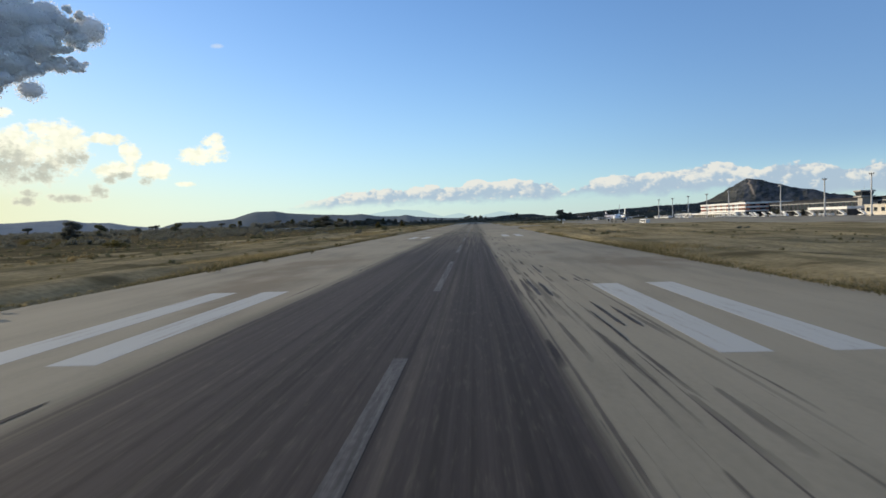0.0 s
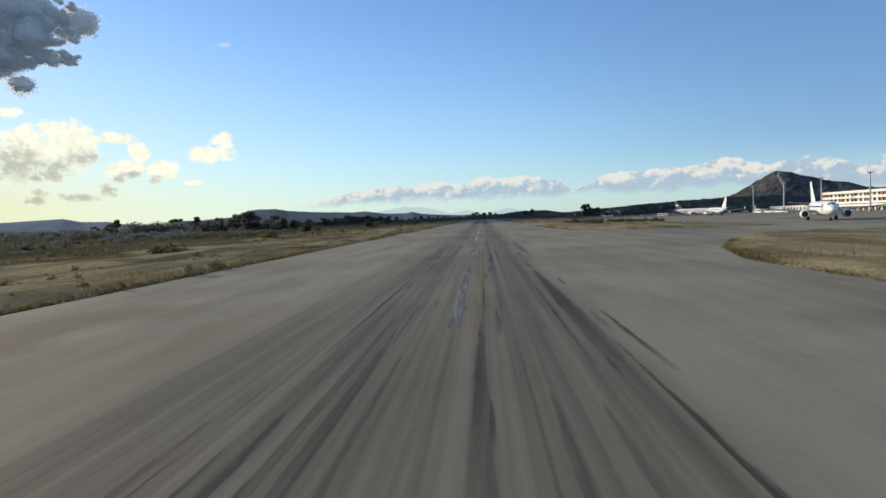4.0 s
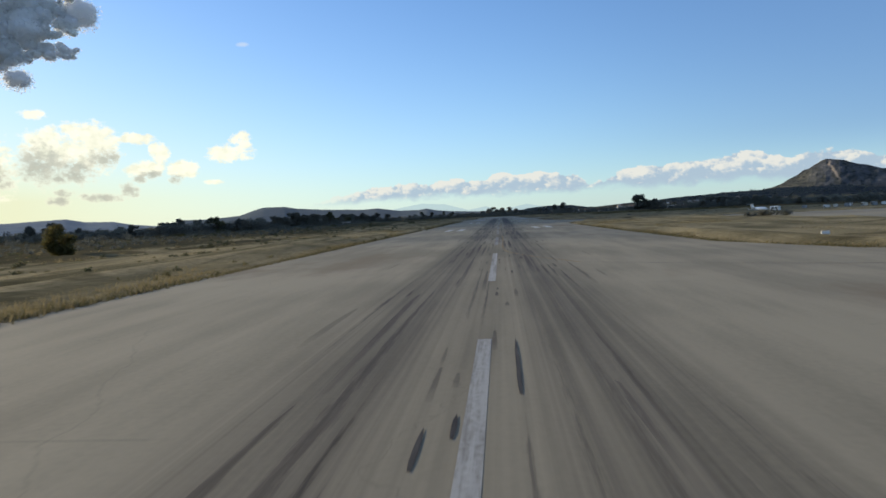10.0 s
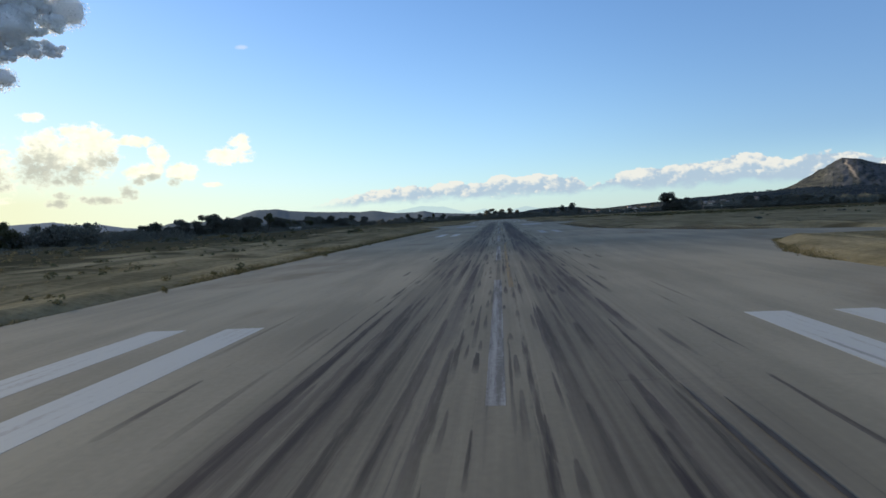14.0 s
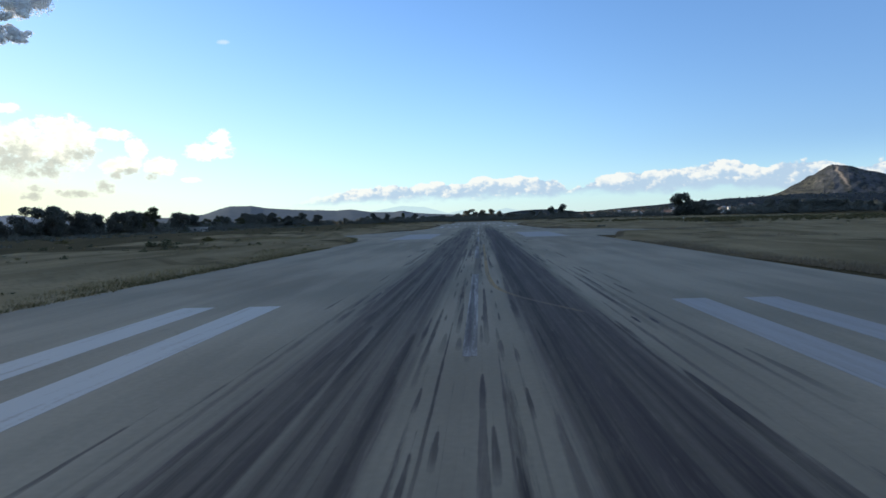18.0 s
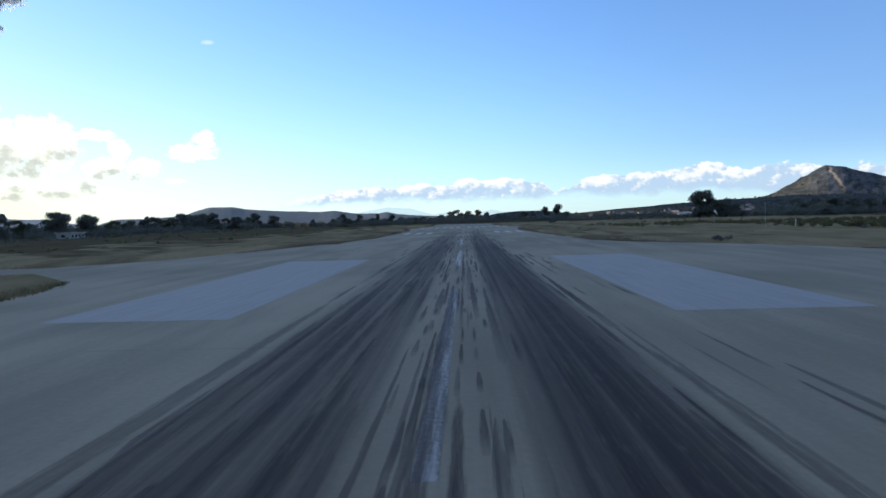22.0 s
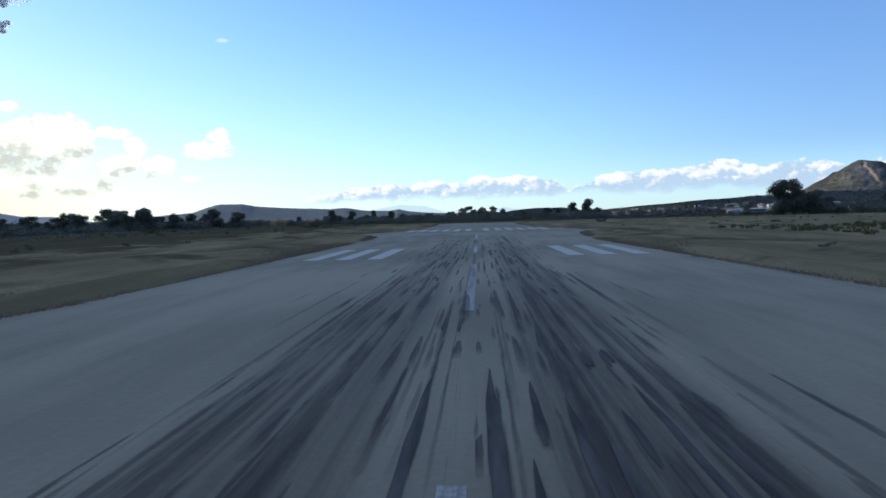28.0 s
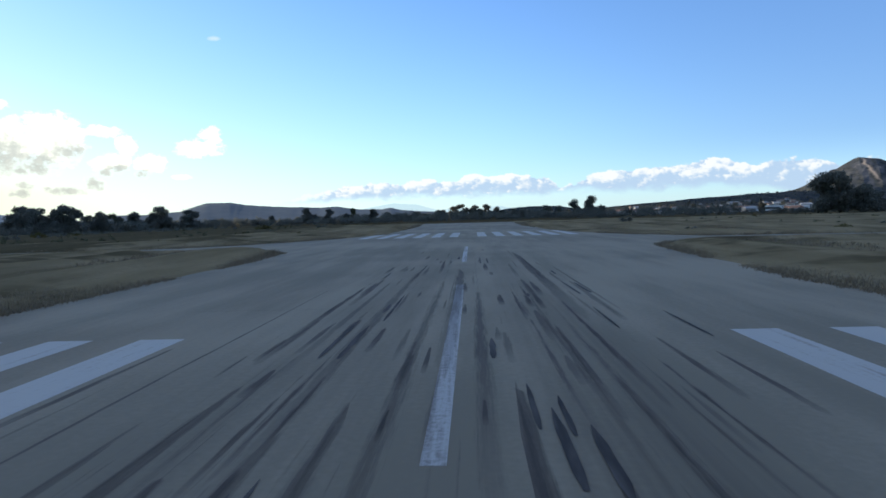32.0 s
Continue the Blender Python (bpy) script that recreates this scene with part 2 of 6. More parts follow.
def asphalt_tone(tree, x, y):
    flat = joined(tree, x, y)
    long_v = joined(tree, x * 0.35, y * 0.035)
    patches = noise_of(tree, long_v, 1.0, 4.0, 0.6)
    broad = noise_of(tree, flat, 0.035, 3.0)
    grit = noise_of(tree, flat, 5.0, 4.0)
    n = patches * 0.5 + broad * 0.5 + (grit - 0.5) * 0.16 + y.step(430, 160) * 0.055
    tone = mixed(tree, n.step(0.37, 0.63), STONE_DARK, STONE_LIGHT)
    stains = noise_of(tree, joined(tree, x * 0.05, y * 0.022, 4.0), 1.0, 5.0, 0.62)
    tone = mixed(tree, stains.step(0.54, 0.66) * x.abs().step(5, 14) * y.step(880, 1000, 0.7, 0.25), tone, (0.150, 0.116, 0.078))
    # fine cracks that ran wild over the old pavement
    node = tree.nodes.new("ShaderNodeTexVoronoi")
    node.voronoi_dimensions, node.feature = "2D", "DISTANCE_TO_EDGE"
    node.inputs["Scale"].default_value = 0.055
    bend = noise_of(tree, flat, 0.25, 4.0) * 7.0
    tree.links.new(joined(tree, x + bend, y * 0.6 - bend), node.inputs["Vector"])
    crack = Val(tree, node.outputs["Distance"]).step(0.0022, 0.0006) * broad.step(0.45, 0.58) * 0.2
    return mixed(tree, crack, tone, (0.07, 0.062, 0.05))


def band(x, a0, a1, b1, b0):
    """1 between a1 and b1, falling to 0 at a0 and b0."""
    return x.step(a0, a1) * x.step(b0, b1)


def streaks(tree, x, y, wide, long, seed, density, half, edge=0.05, blunt=0.86):
    """Tyre streaks that start and end on their own, at most one to a cell of wide by long metres, kept where
    density(across, along) of their middle asks for it. Gives how strongly each covers the pavement."""
    node = tree.nodes.new("ShaderNodeTexVoronoi")
    node.voronoi_dimensions = "2D"
    node.inputs["Scale"].default_value, node.inputs["Randomness"].default_value = 1.0, 0.92
    u, v = x / wide + seed * 3.17, y / long + seed * 1.73
    tree.links.new(joined(tree, u, v), node.inputs["Vector"])
    middle = tree.nodes.new("ShaderNodeSeparateXYZ")
    tree.links.new(node.outputs["Position"], middle.inputs[0])
    mu, mv = Val(tree, middle.outputs[0]), Val(tree, middle.outputs[1])
    dice = tree.nodes.new("ShaderNodeSeparateColor")
    tree.links.new(node.outputs["Color"], dice.inputs[0])
    r, g, b = (Val(tree, o) for o in dice.outputs)
    wave = (noise_of(tree, joined(tree, 0.0, y * 0.05, seed), 1.0, 2.0) - 0.5) * 0.25
    du, dv = (u - mu) * wide + wave * wide, (v - mv) / (b * 0.30 + 0.16)
    body = dv.abs().step(1.0, blunt) * (dv.clamp() * -0.55 + 1.0)
    rag = noise_of(tree, joined(tree, x * 11.0, y * 0.45, seed), 1.0, 3.0, 0.65)
    reach = (g * (half[1] - half[0]) + half[0]) * body
    inside = (reach - du.abs() + (rag - 0.5) * (edge * 3.0)).step(-edge * 0.5, edge * 1.1) * dv.step(-1.0, -0.1, 0.3, 1.0) * rag.step(0.25, 0.55, 0.7, 1.0)
    kept = (density((mu - seed * 3.17) * wide, (mv - seed * 1.73) * long) - r).step(0.0, 0.02)
    return inside * kept * ((g * 7.31 + b * 3.7).op("FRACT") * 0.55 + 0.5).min(1.0)


def rubber_amount(tree, x, y):
    """How much tyre rubber lies on the pavement, 0 to 1."""
    early = y.ramp([(-200, 1), (70, 1.0), (130, 0.84), (200, 0.66), (270, 0.5), (340, 0.25), (430, 0.1), (640, 0.05), (700, 0.0), (1700, 0)])
    mid = y.ramp([(-200, 0), (150, 0.2), (290, 0.62), (400, 0.55), (560, 0.50), (660, 0.60), (760, 0.62), (850, 0.5), (930, 0.2), (1000, 0), (1700, 0)])
    late = y.ramp([(-200, 0), (640, 0), (720, 0.10), (790, 0.30), (850, 0.62), (930, 0.95), (1120, 1.0), (1165, 0.72), (1205, 0.42), (1250, 0.2), (1300, 0.05), (1340, 0.0), (1700, 0)])
    wander = noise_of(tree, joined(tree, 0.0, y * 0.01), 1.0, 2.0) * 1.2 - 0.6
    xs = x + wander
    wisp_a = noise_of(tree, joined(tree, x * 0.9, y * 0.010), 1.0, 4.0, 0.65)
    wisp_b = noise_of(tree, joined(tree, x * 2.3, y * 0.012, 7.0), 1.0, 3.0, 0.6)
    wisp_c = noise_of(tree, joined(tree, x * 5.2, y * 0.010, 13.0), 1.0, 2.0, 0.5)
    body = band(xs, -8.8, -6.8, 4.2, 5.2) * early * 1.04
    body = body.max(band(xs, 2.4, 3.0, 4.1, 4.9) * y.step(150, 60) * 1.1)
    body = body.max((band(xs, -6.4, -4.6, -2.6, -1.2).max(band(xs, 1.2, 2.2, 4.4, 6.6)) * 0.46 + band(xs, -8, -3, 3, 9) * 0.42) * mid)
    body = body.max(((band(x, -6.3, -4.7, -2.1, -1.2) * 0.62).max(band(x, 1.5, 2.5, 4.9, 6.2) * 0.84) + band(x, -7.5, -4, 4, 8.5) * 0.12) * late)
    haze = (body + (wisp_a * 0.34 + wisp_b * 0.42 + wisp_c * 0.24 - 0.5) * body.step(0.02, 0.4) * 1.9).clamp()

    along = [(-200, 0.35), (40, 0.42), (120, 0.4), (150, 0.52), (235, 0.62), (270, 0.34), (340, 0.18), (520, 0.1), (630, 0.22), (700, 0.4), (790, 0.6), (860, 0.95), (1000, 1.0),
             (1100, 1.0), (1185, 0.9), (1215, 0.6), (1250, 0.42), (1285, 0.2), (1325, 0.0), (1700, 0)]

    def lanes(cx, cy):
        two = band(cx, -7.2, -5.0, -1.9, -0.8).max(band(cx, 1.1, 2.1, 5.2, 7.6))
        one = band(cx, -7.5, -5.0, 5.0, 8.0) * cy.step(330, 250) * 0.8
        return (two.max(one).max(band(cx, -1.8, -1.0, 1.0, 1.8) * cy.ramp([(-200, 0.38), (760, 0.38), (820, 0.62), (930, 0.62), (1010, 0.36), (1700, 0.36)]))) * cy.ramp(along)

    def strays(cx, cy):
        side = band(cx, 4.6, 5.4, 8.2, 10.5).max(band(cx, -10.0, -8.4, -6.8, -6.0) * 0.6)
        return side * cy.ramp([(-200, 0.6), (60, 0.62), (110, 0.25), (300, 0.06), (640, 0.04), (760, 0.12), (880, 0.24), (1130, 0.3), (1260, 0.16), (1300, 0.0), (1700, 0)])

    def middle(cx, cy):
        return (band(cx, -1.5, -1.15, -0.35, -0.2).max(band(cx, 0.25, 0.4, 1.3, 1.7))) * cy.ramp([(-200, 0.1), (600, 0.15), (690, 0.5), (800, 0.62), (1110, 0.75), (1170, 0.5), (1260, 0.25), (1300, 0), (1700, 0)])

    left = (1.0 - haze * 0.95)
    for layer, strength in (
            (streaks(tree, x, y, 1.05, 58.0, 1.0, lanes, (0.12, 0.40), 0.14), 0.72),
            (streaks(tree, x, y, 0.62, 34.0, 2.0, lanes, (0.05, 0.22), 0.07), 0.9),
            (streaks(tree, x, y, 0.50, 15.0, 3.0, lambda cx, cy: lanes(cx, cy) * cy.step(1080, 1170, 0.55, 1.0), (0.05, 0.20), 0.07), 0.85),
            (streaks(tree, x, y, 0.46, 8.0, 4.0, lambda cx, cy: lanes(cx, cy) * cy.step(1120, 1190, 0.22, 0.7), (0.06, 0.17), 0.06), 0.85),
            (streaks(tree, x, y, 0.55, 12.0, 5.0, strays, (0.05, 0.16), 0.05), 0.8),
            (streaks(tree, x, y, 0.70, 62.0, 6.0, strays, (0.03, 0.08), 0.03), 0.8),
            (streaks(tree, x, y, 0.42, 24.0, 7.0, middle, (0.03, 0.12), 0.03), 0.85),
            (streaks(tree, x, y, 0.50, 4.6, 8.0, middle, (0.05, 0.11), 0.03), 0.8)):
        left = left * (1.0 - layer * strength)
    grit = noise_of(tree, joined(tree, x * 6.0, y * 0.6, 3.0), 1.0, 3.0, 0.7)
    return ((1.0 - left) * grit.step(0.2, 0.5, 0.82, 1.0)).min(0.97)


RUBBER_GROUP = bpy.data.node_groups.new("tyre_rubber", "ShaderNodeTree")
for socket_name in ("across", "along"):
    RUBBER_GROUP.interface.new_socket(name=socket_name, in_out="INPUT", socket_type="NodeSocketFloat")
RUBBER_GROUP.interface.new_socket(name="amount", in_out="OUTPUT", socket_type="NodeSocketFloat")
group_in, group_out = RUBBER_GROUP.nodes.new("NodeGroupInput"), RUBBER_GROUP.nodes.new("NodeGroupOutput")
RUBBER_GROUP.links.new(rubber_amount(RUBBER_GROUP, Val(RUBBER_GROUP, group_in.outputs[0]), Val(RUBBER_GROUP, group_in.outputs[1])).socket, group_out.inputs[0])


def rubber(tree, x, y):
    node = tree.nodes.new("ShaderNodeGroup")
    node.node_tree = RUBBER_GROUP
    tree.links.new(x.socket, node.inputs[0])
    tree.links.new(y.socket, node.inputs[1])
    return Val(tree, node.outputs[0])


def deposit_tone(tree, x, y):
    grain = noise_of(tree, joined(tree, x * 2.4, y * 0.012, 13.0), 1.0, 3.0, 0.6)
    return mixed(tree, grain.step(0.36, 0.66), RUBBER, (0.046, 0.0375, 0.0355))


def runway_paint(tree, x, y, z):
    amount = rubber(tree, x, y)
    # old crossing joints of the paving
    cell = (y / 26.0 + noise_of(tree, joined(tree, x * 0.05, 2.0), 1.0, 1.0) * 0.006).op("FRACT")
    joint = (cell - 0.5).abs().step(0.0016, 0.0006) * noise_of(tree, joined(tree, x * 0.12, y * 0.03), 1.0, 2.0).step(0.52, 0.62)
    tone = mixed(tree, joint * 0.45, asphalt_tone(tree, x, y), (0.06, 0.054, 0.046))
    tone = mixed(tree, amount, tone, deposit_tone(tree, x, y))
    return tone, 0.9 - amount * 0.1


def asphalt_bump(tree, x, y, z):
    flat = joined(tree, x, y)
    return noise_of(tree, flat, 30.0, 2.0) * 0.3 + noise_of(tree, flat, 0.7, 3.0), 0.05


RUNWAY = material("runway_asphalt", runway_paint, 0.9, 0.0, asphalt_bump, 0.12)
APRON = material("apron_concrete", lambda t, x, y, z: asphalt_tone(t, x, y), 0.9, 0.0, asphalt_bump, 0.12)


def paint_worn(light, under, worn=0.5, covered=0.85):
    """Old road paint, worn through in streaks and overlaid with tyre rubber."""
    def paint(tree, x, y, z):
        streak = noise_of(tree, joined(tree, x * 3.0, y * 0.12), 1.0, 4.0, 0.7)
        specks = noise_of(tree, joined(tree, x, y), 6.0, 3.0, 0.7)
        n = (streak * 0.65 + specks * 0.35).step(worn - 0.09, worn + 0.09)
        tone = mixed(tree, n, light, under)
        return mixed(tree, rubber(tree, x, y) * covered, tone, deposit_tone(tree, x, y)) if covered else tone
    return material("worn_paint", paint, 0.75, gloss=0.2)


WHITE_MARK = paint_worn((0.375, 0.375, 0.345), (0.25, 0.235, 0.205), 0.60, 0.5)
DASH_MARK = paint_worn((0.37, 0.37, 0.35), (0.20, 0.19, 0.17), 0.53, 0.9)
FAINT_DASH = paint_worn((0.27, 0.265, 0.245), (0.08, 0.076, 0.07), 0.48, 0.7)
PALE_BLOCK = paint_worn((0.256, 0.256, 0.244), (0.226, 0.222, 0.206), 0.52, 0.5)
WORN_DASH = paint_worn((0.300, 0.295, 0.275), (0.125, 0.115, 0.100), 0.50, 0.95)
WORN_TRACE = paint_worn((0.085, 0.075, 0.055), (0.12, 0.105, 0.08), 0.5, 0.0)
YELLOW_MARK = paint_worn((0.235, 0.160, 0.06), (0.15, 0.115, 0.066), 0.52, 0.75)
SKID = material("tyre_rubber_stain", lambda t, x, y, z: mixed(t, noise_of(t, joined(t, x * 3, y * 0.3), 1.0, 3.0).step(0.35, 0.7), (0.036, 0.033, 0.032), (0.085, 0.078, 0.071)), 0.8, gloss=0.1)


def grass_paint(tree, x, y, z):
    flat = joined(tree, x, y)
    strip = noise_of(tree, joined(tree, x * 0.16, y * 0.02), 1.0, 4.0, 0.6)
    patch = noise_of(tree, flat, 0.11, 4.0, 0.6)
    tuft = noise_of(tree, flat, 1.6, 4.0, 0.65)
    tone = mixed(tree, (strip * 0.6 + patch * 0.4).step(0.38, 0.62), (0.150, 0.130, 0.078), (0.330, 0.275, 0.168))
    tone = mixed(tree, patch.step(0.52, 0.75) * 0.6, tone, (0.190, 0.160, 0.085))
    rows = noise_of(tree, joined(tree, x * 0.17, y * 0.012, 5.0), 1.0, 5.0, 0.62)
    tone = mixed(tree, rows.step(0.52, 0.60) * x.step(15, -15, 0.25, 0.7), tone, (0.095, 0.086, 0.050))
    tone = mixed(tree, rows.step(0.47, 0.38) * 0.7, tone, (0.37, 0.30, 0.17))
    tone = mixed(tree, y.step(860, 1000) * (patch * 0.5 + 0.5), tone, mixed(tree, (strip * 0.5 + tuft * 0.5).step(0.4, 0.6), (0.142, 0.116, 0.068), (0.275, 0.224, 0.136)))
    scrub = (noise_of(tree, flat, 0.05, 4.0, 0.6) + x.step(-32, -95) * 0.3).step(0.55, 0.68)
    tone = mixed(tree, scrub * 0.8, tone, (0.058, 0.051, 0.030))
    return mixed(tree, tuft.step(0.4, 0.7) * 0.5, tone, (0.077, 0.066, 0.038))


def grass_bump(tree, x, y, z):
    flat = joined(tree, x, y)
    return noise_of(tree, flat, 2.2, 4.0, 0.7) * 2.0 + noise_of(tree, flat, 0.3, 3.0), 0.9


GRASS = material("dry_grass", grass_paint, 0.98, 0.0, grass_bump, 0.0)


def leafy(dark_c, light_c, scale=0.35):
    def paint(tree, x, y, z):
        geo_n = tree.nodes.new("ShaderNodeNewGeometry")
        r = Val(tree, geo_n.outputs["Random Per Island"])
        n = noise_of(tree, joined(tree, x, y, z), scale, 2.0)
        return mixed(tree, (r * 0.6 + n * 0.5 - 0.05).clamp(), dark_c, light_c)
    m = material("foliage", paint, 0.8, gloss=0.15)
    tree = m.node_tree
    shader, end = tree.nodes["Principled BSDF"], tree.nodes["Material Output"]
    thin, both = tree.nodes.new("ShaderNodeBsdfTranslucent"), tree.nodes.new("ShaderNodeMixShader")
    tree.links.new(shader.inputs["Base Color"].links[0].from_socket, thin.inputs["Color"])
    both.inputs[0].default_value = 0.5
    tree.links.new(shader.outputs[0], both.inputs[1])
    tree.links.new(thin.outputs[0], both.inputs[2])
    tree.links.new(both.outputs[0], end.inputs["Surface"])
    return m


LEAF_DARK = leafy((0.088, 0.092, 0.080), (0.170, 0.172, 0.140))
LEAF_OLIVE = leafy((0.055, 0.060, 0.034), (0.140, 0.138, 0.078))
LEAF_GOLD = leafy((0.05, 0.05, 0.018), (0.15, 0.125, 0.045))
BLADE = leafy((0.135, 0.110, 0.055), (0.320, 0.255, 0.135), 0.05)
WEED = leafy((0.060, 0.056, 0.026), (0.175, 0.150, 0.072), 0.05)
DRY_WEED = leafy((0.130, 0.104, 0.068), (0.275, 0.220, 0.148), 0.05)
BARK = grained((0.045, 0.035, 0.025), (0.11, 0.085, 0.062), 1.5, 9.0, 0.9)


def hill_paint(tree, x, y, z):
    v = joined(tree, x, y, z * 2.0)
    scrub = noise_of(tree, v, 0.045, 6.0, 0.7)
    broad = noise_of(tree, v, 0.008, 3.0, 0.6)
    rock = noise_of(tree, joined(tree, x * 0.028, y * 0.01, z * 0.012), 1.0, 5.0, 0.65)
    tone = mixed(tree, scrub.step(0.40, 0.62), (0.030, 0.035, 0.038), (0.070, 0.073, 0.070))
    tone = mixed(tree, broad.step(0.42, 0.60) * scrub.step(0.36, 0.56) * 0.75, tone, (0.092, 0.091, 0.074))
    # grey scree on the steep face, pale where the rock breaks through
    face = z.step(35, 85) * x.step(-130, 20)
    tone = mixed(tree, face * rock.step(0.42, 0.58) * 0.75, tone, (0.098, 0.103, 0.112))
    tone = mixed(tree, z.step(25, 60) * rock.step(0.60, 0.66) * scrub.step(0.45, 0.6) * 0.8, tone, (0.22, 0.205, 0.18))
    # a pale gully that runs down from the summit
    bend = noise_of(tree, joined(tree, 0.0, z * 0.022), 1.0, 2.0) * 60 - 30
    gully = (x + bend * 1.0 - (204.0 - z) * 0.42 - 8.0 + (scrub - 0.5) * 22).bell(0.0, 6.0) * z.step(70, 125) * z.step(206, 190)
    return mixed(tree, gully * 0.9, tone, (0.36, 0.29, 0.22))


HILL = material("scrub_hillside", hill_paint, 0.98, gloss=0.0)
# distance haze is put into the wooded ridge's bluish grey base colour
HAZED_RIDGE = grained((0.108, 0.128, 0.143), (0.134, 0.155, 0.168), 0.006, 0.03, 0.95, 0.0, 0.0, 0.0)
# the far mountains: a paler blue-grey, with the air's haze painted in
HAZED_FAR_RIDGE = grained((0.17, 0.20, 0.235), (0.22, 0.25, 0.27), 0.004, 0.02, 0.95, 0.0, 0.0, 0.0)
FIELD = grained((0.046, 0.039, 0.022), (0.118, 0.092, 0.050), 0.02, 0.2, 0.95, 0.0, 0.0, 0.0)


# ---- mesh shorthand ----
class Form:
    """Collects vertices and faces in plan metres for one mesh."""

    def __init__(self):
        self.v, self.f = [], []

    def add(self, verts, faces):
        n = len(self.v)
        self.v += [tuple(p) for p in verts]
        self.f += [tuple(i + n for i in face) for face in faces]
        return self

    def box(self, x0, y0, z0, x1, y1, z1, taper=0.0):
        a, b = taper * (x1 - x0), taper * (y1 - y0)
        p = [(x0, y0, z0), (x1, y0, z0), (x1, y1, z0), (x0, y1, z0), (x0 + a, y0 + b, z1), (x1 - a, y0 + b, z1), (x1 - a, y1 - b, z1), (x0 + a, y1 - b, z1)]
        return self.add(p, [(0, 3, 2, 1), (4, 5, 6, 7), (0, 1, 5, 4), (1, 2, 6, 5), (2, 3, 7, 6), (3, 0, 4, 7)])

    def rings(self, loops, caps=True):
        """Skin closed loops of equal length one after the other."""
        n, verts, faces = len(loops[0]), [p for l in loops for p in l], []
        for k in range(len(loops) - 1):
            for i in range(n):
                j = (i + 1) % n
                faces.append((k * n + i, k * n + j, (k + 1) * n + j, (k + 1) * n + i))
        if caps:
            faces += [tuple(range(n))[::-1], tuple(range((len(loops) - 1) * n, len(loops) * n))]
        return self.add(verts, faces)

    def tube(self, points, radii, n=8):
        loops = []
        for i, p in enumerate(points):
            a, b = Vector(points[max(i - 1, 0)]), Vector(points[min(i + 1, len(points) - 1)])
            q = (b - a).to_track_quat("Z", "Y")
            loops.append([tuple(Vector(p) + q @ Vector((math.cos(t) * radii[i], math.sin(t) * radii[i], 0))) for t in (2 * math.pi * k / n for k in range(n))])
        return self.rings(loops)

    def slab(self, outline, z0, z1):
        return self.rings([[(x, y, z0) for x, y in outline], [(x, y, z1) for x, y in outline]])


def part(name, form, mat, parent=None, label="", smooth=False):
    data = bpy.data.meshes.new(name)
    data.from_pydata([(x * U, y * U, z * U) for x, y, z in form.v], [], form.f)
    data.materials.append(mat)
    if smooth:
        data.shade_smooth()
    data.update()
    ob = new(name, data)
    if parent is not None:
        ob.parent = parent
    return tagged(ob, label=label)


def spot(x, y, z=0.0, rz=0.0, k=1.0):
    return pose(x * U, y * U, z * U, 0, 0, rz) @ Matrix.Scale(k, 4)


def thing(name, label, category, group="", x=0.0, y=0.0, z=0.0, rz=0.0):
    ob = tagged(new(name), label, category, group)
    ob.matrix_basis = spot(x, y, z, rz)
    return ob


def setting(name, form, mat, label, smooth=False):
    return tagged(part(name, form, mat, None, label, smooth), kind="structure")


def between(stops, y):
    return float(np.interp(y, [s[0] for s in stops], [s[1] for s in stops]))


# ---- ground, pavements, verges ----
g = Form()
xs = [-8800, -4000, -1500, -600, -250, -60, 60, 250, 600, 1500, 4000, 8800]
ys = [-3000, -800, -200, 300, 800, 1300, 1700, 2200, 3000, 4500, 6500, 9000]
g.add([(x, y, -0.12) for y in ys for x in xs],
      [(r * 12 + c, r * 12 + c + 1, r * 12 + c + 13, r * 12 + c + 12) for r in range(11) for c in range(11)])
setting("ground", g, FIELD, "flat dry fields and scrubland reaching the horizon")

runway = setting("runway", Form().slab([(-23.6, -260), (23.6, -260), (23.6, 1402), (27, 1420), (27, 1600), (-27, 1600), (-27, 1420), (-23.6, 1402)], -0.10, 0.0),
                 RUNWAY, "long worn asphalt runway streaked with black tyre rubber")
apron = setting("apron", Form().slab([(23.6, 300), (60, 340), (74, -260), (262, -260), (262, 905), (120, 905), (23.6, 960)], -0.10, -0.006), APRON,
                "pale concrete airport apron and taxiway pavement")
for a, b in ((1060, 1160), (1300, 1385)):
    for s in (1, -1):
        line = [(23.6 * s, a), (190 * s, a + 20), (190 * s, a + 45), (23.6 * s, b)]
        setting("taxiway", Form().slab(line if s > 0 else line[::-1], -0.10, -0.005), APRON, "pale taxiway stub leaving the runway")


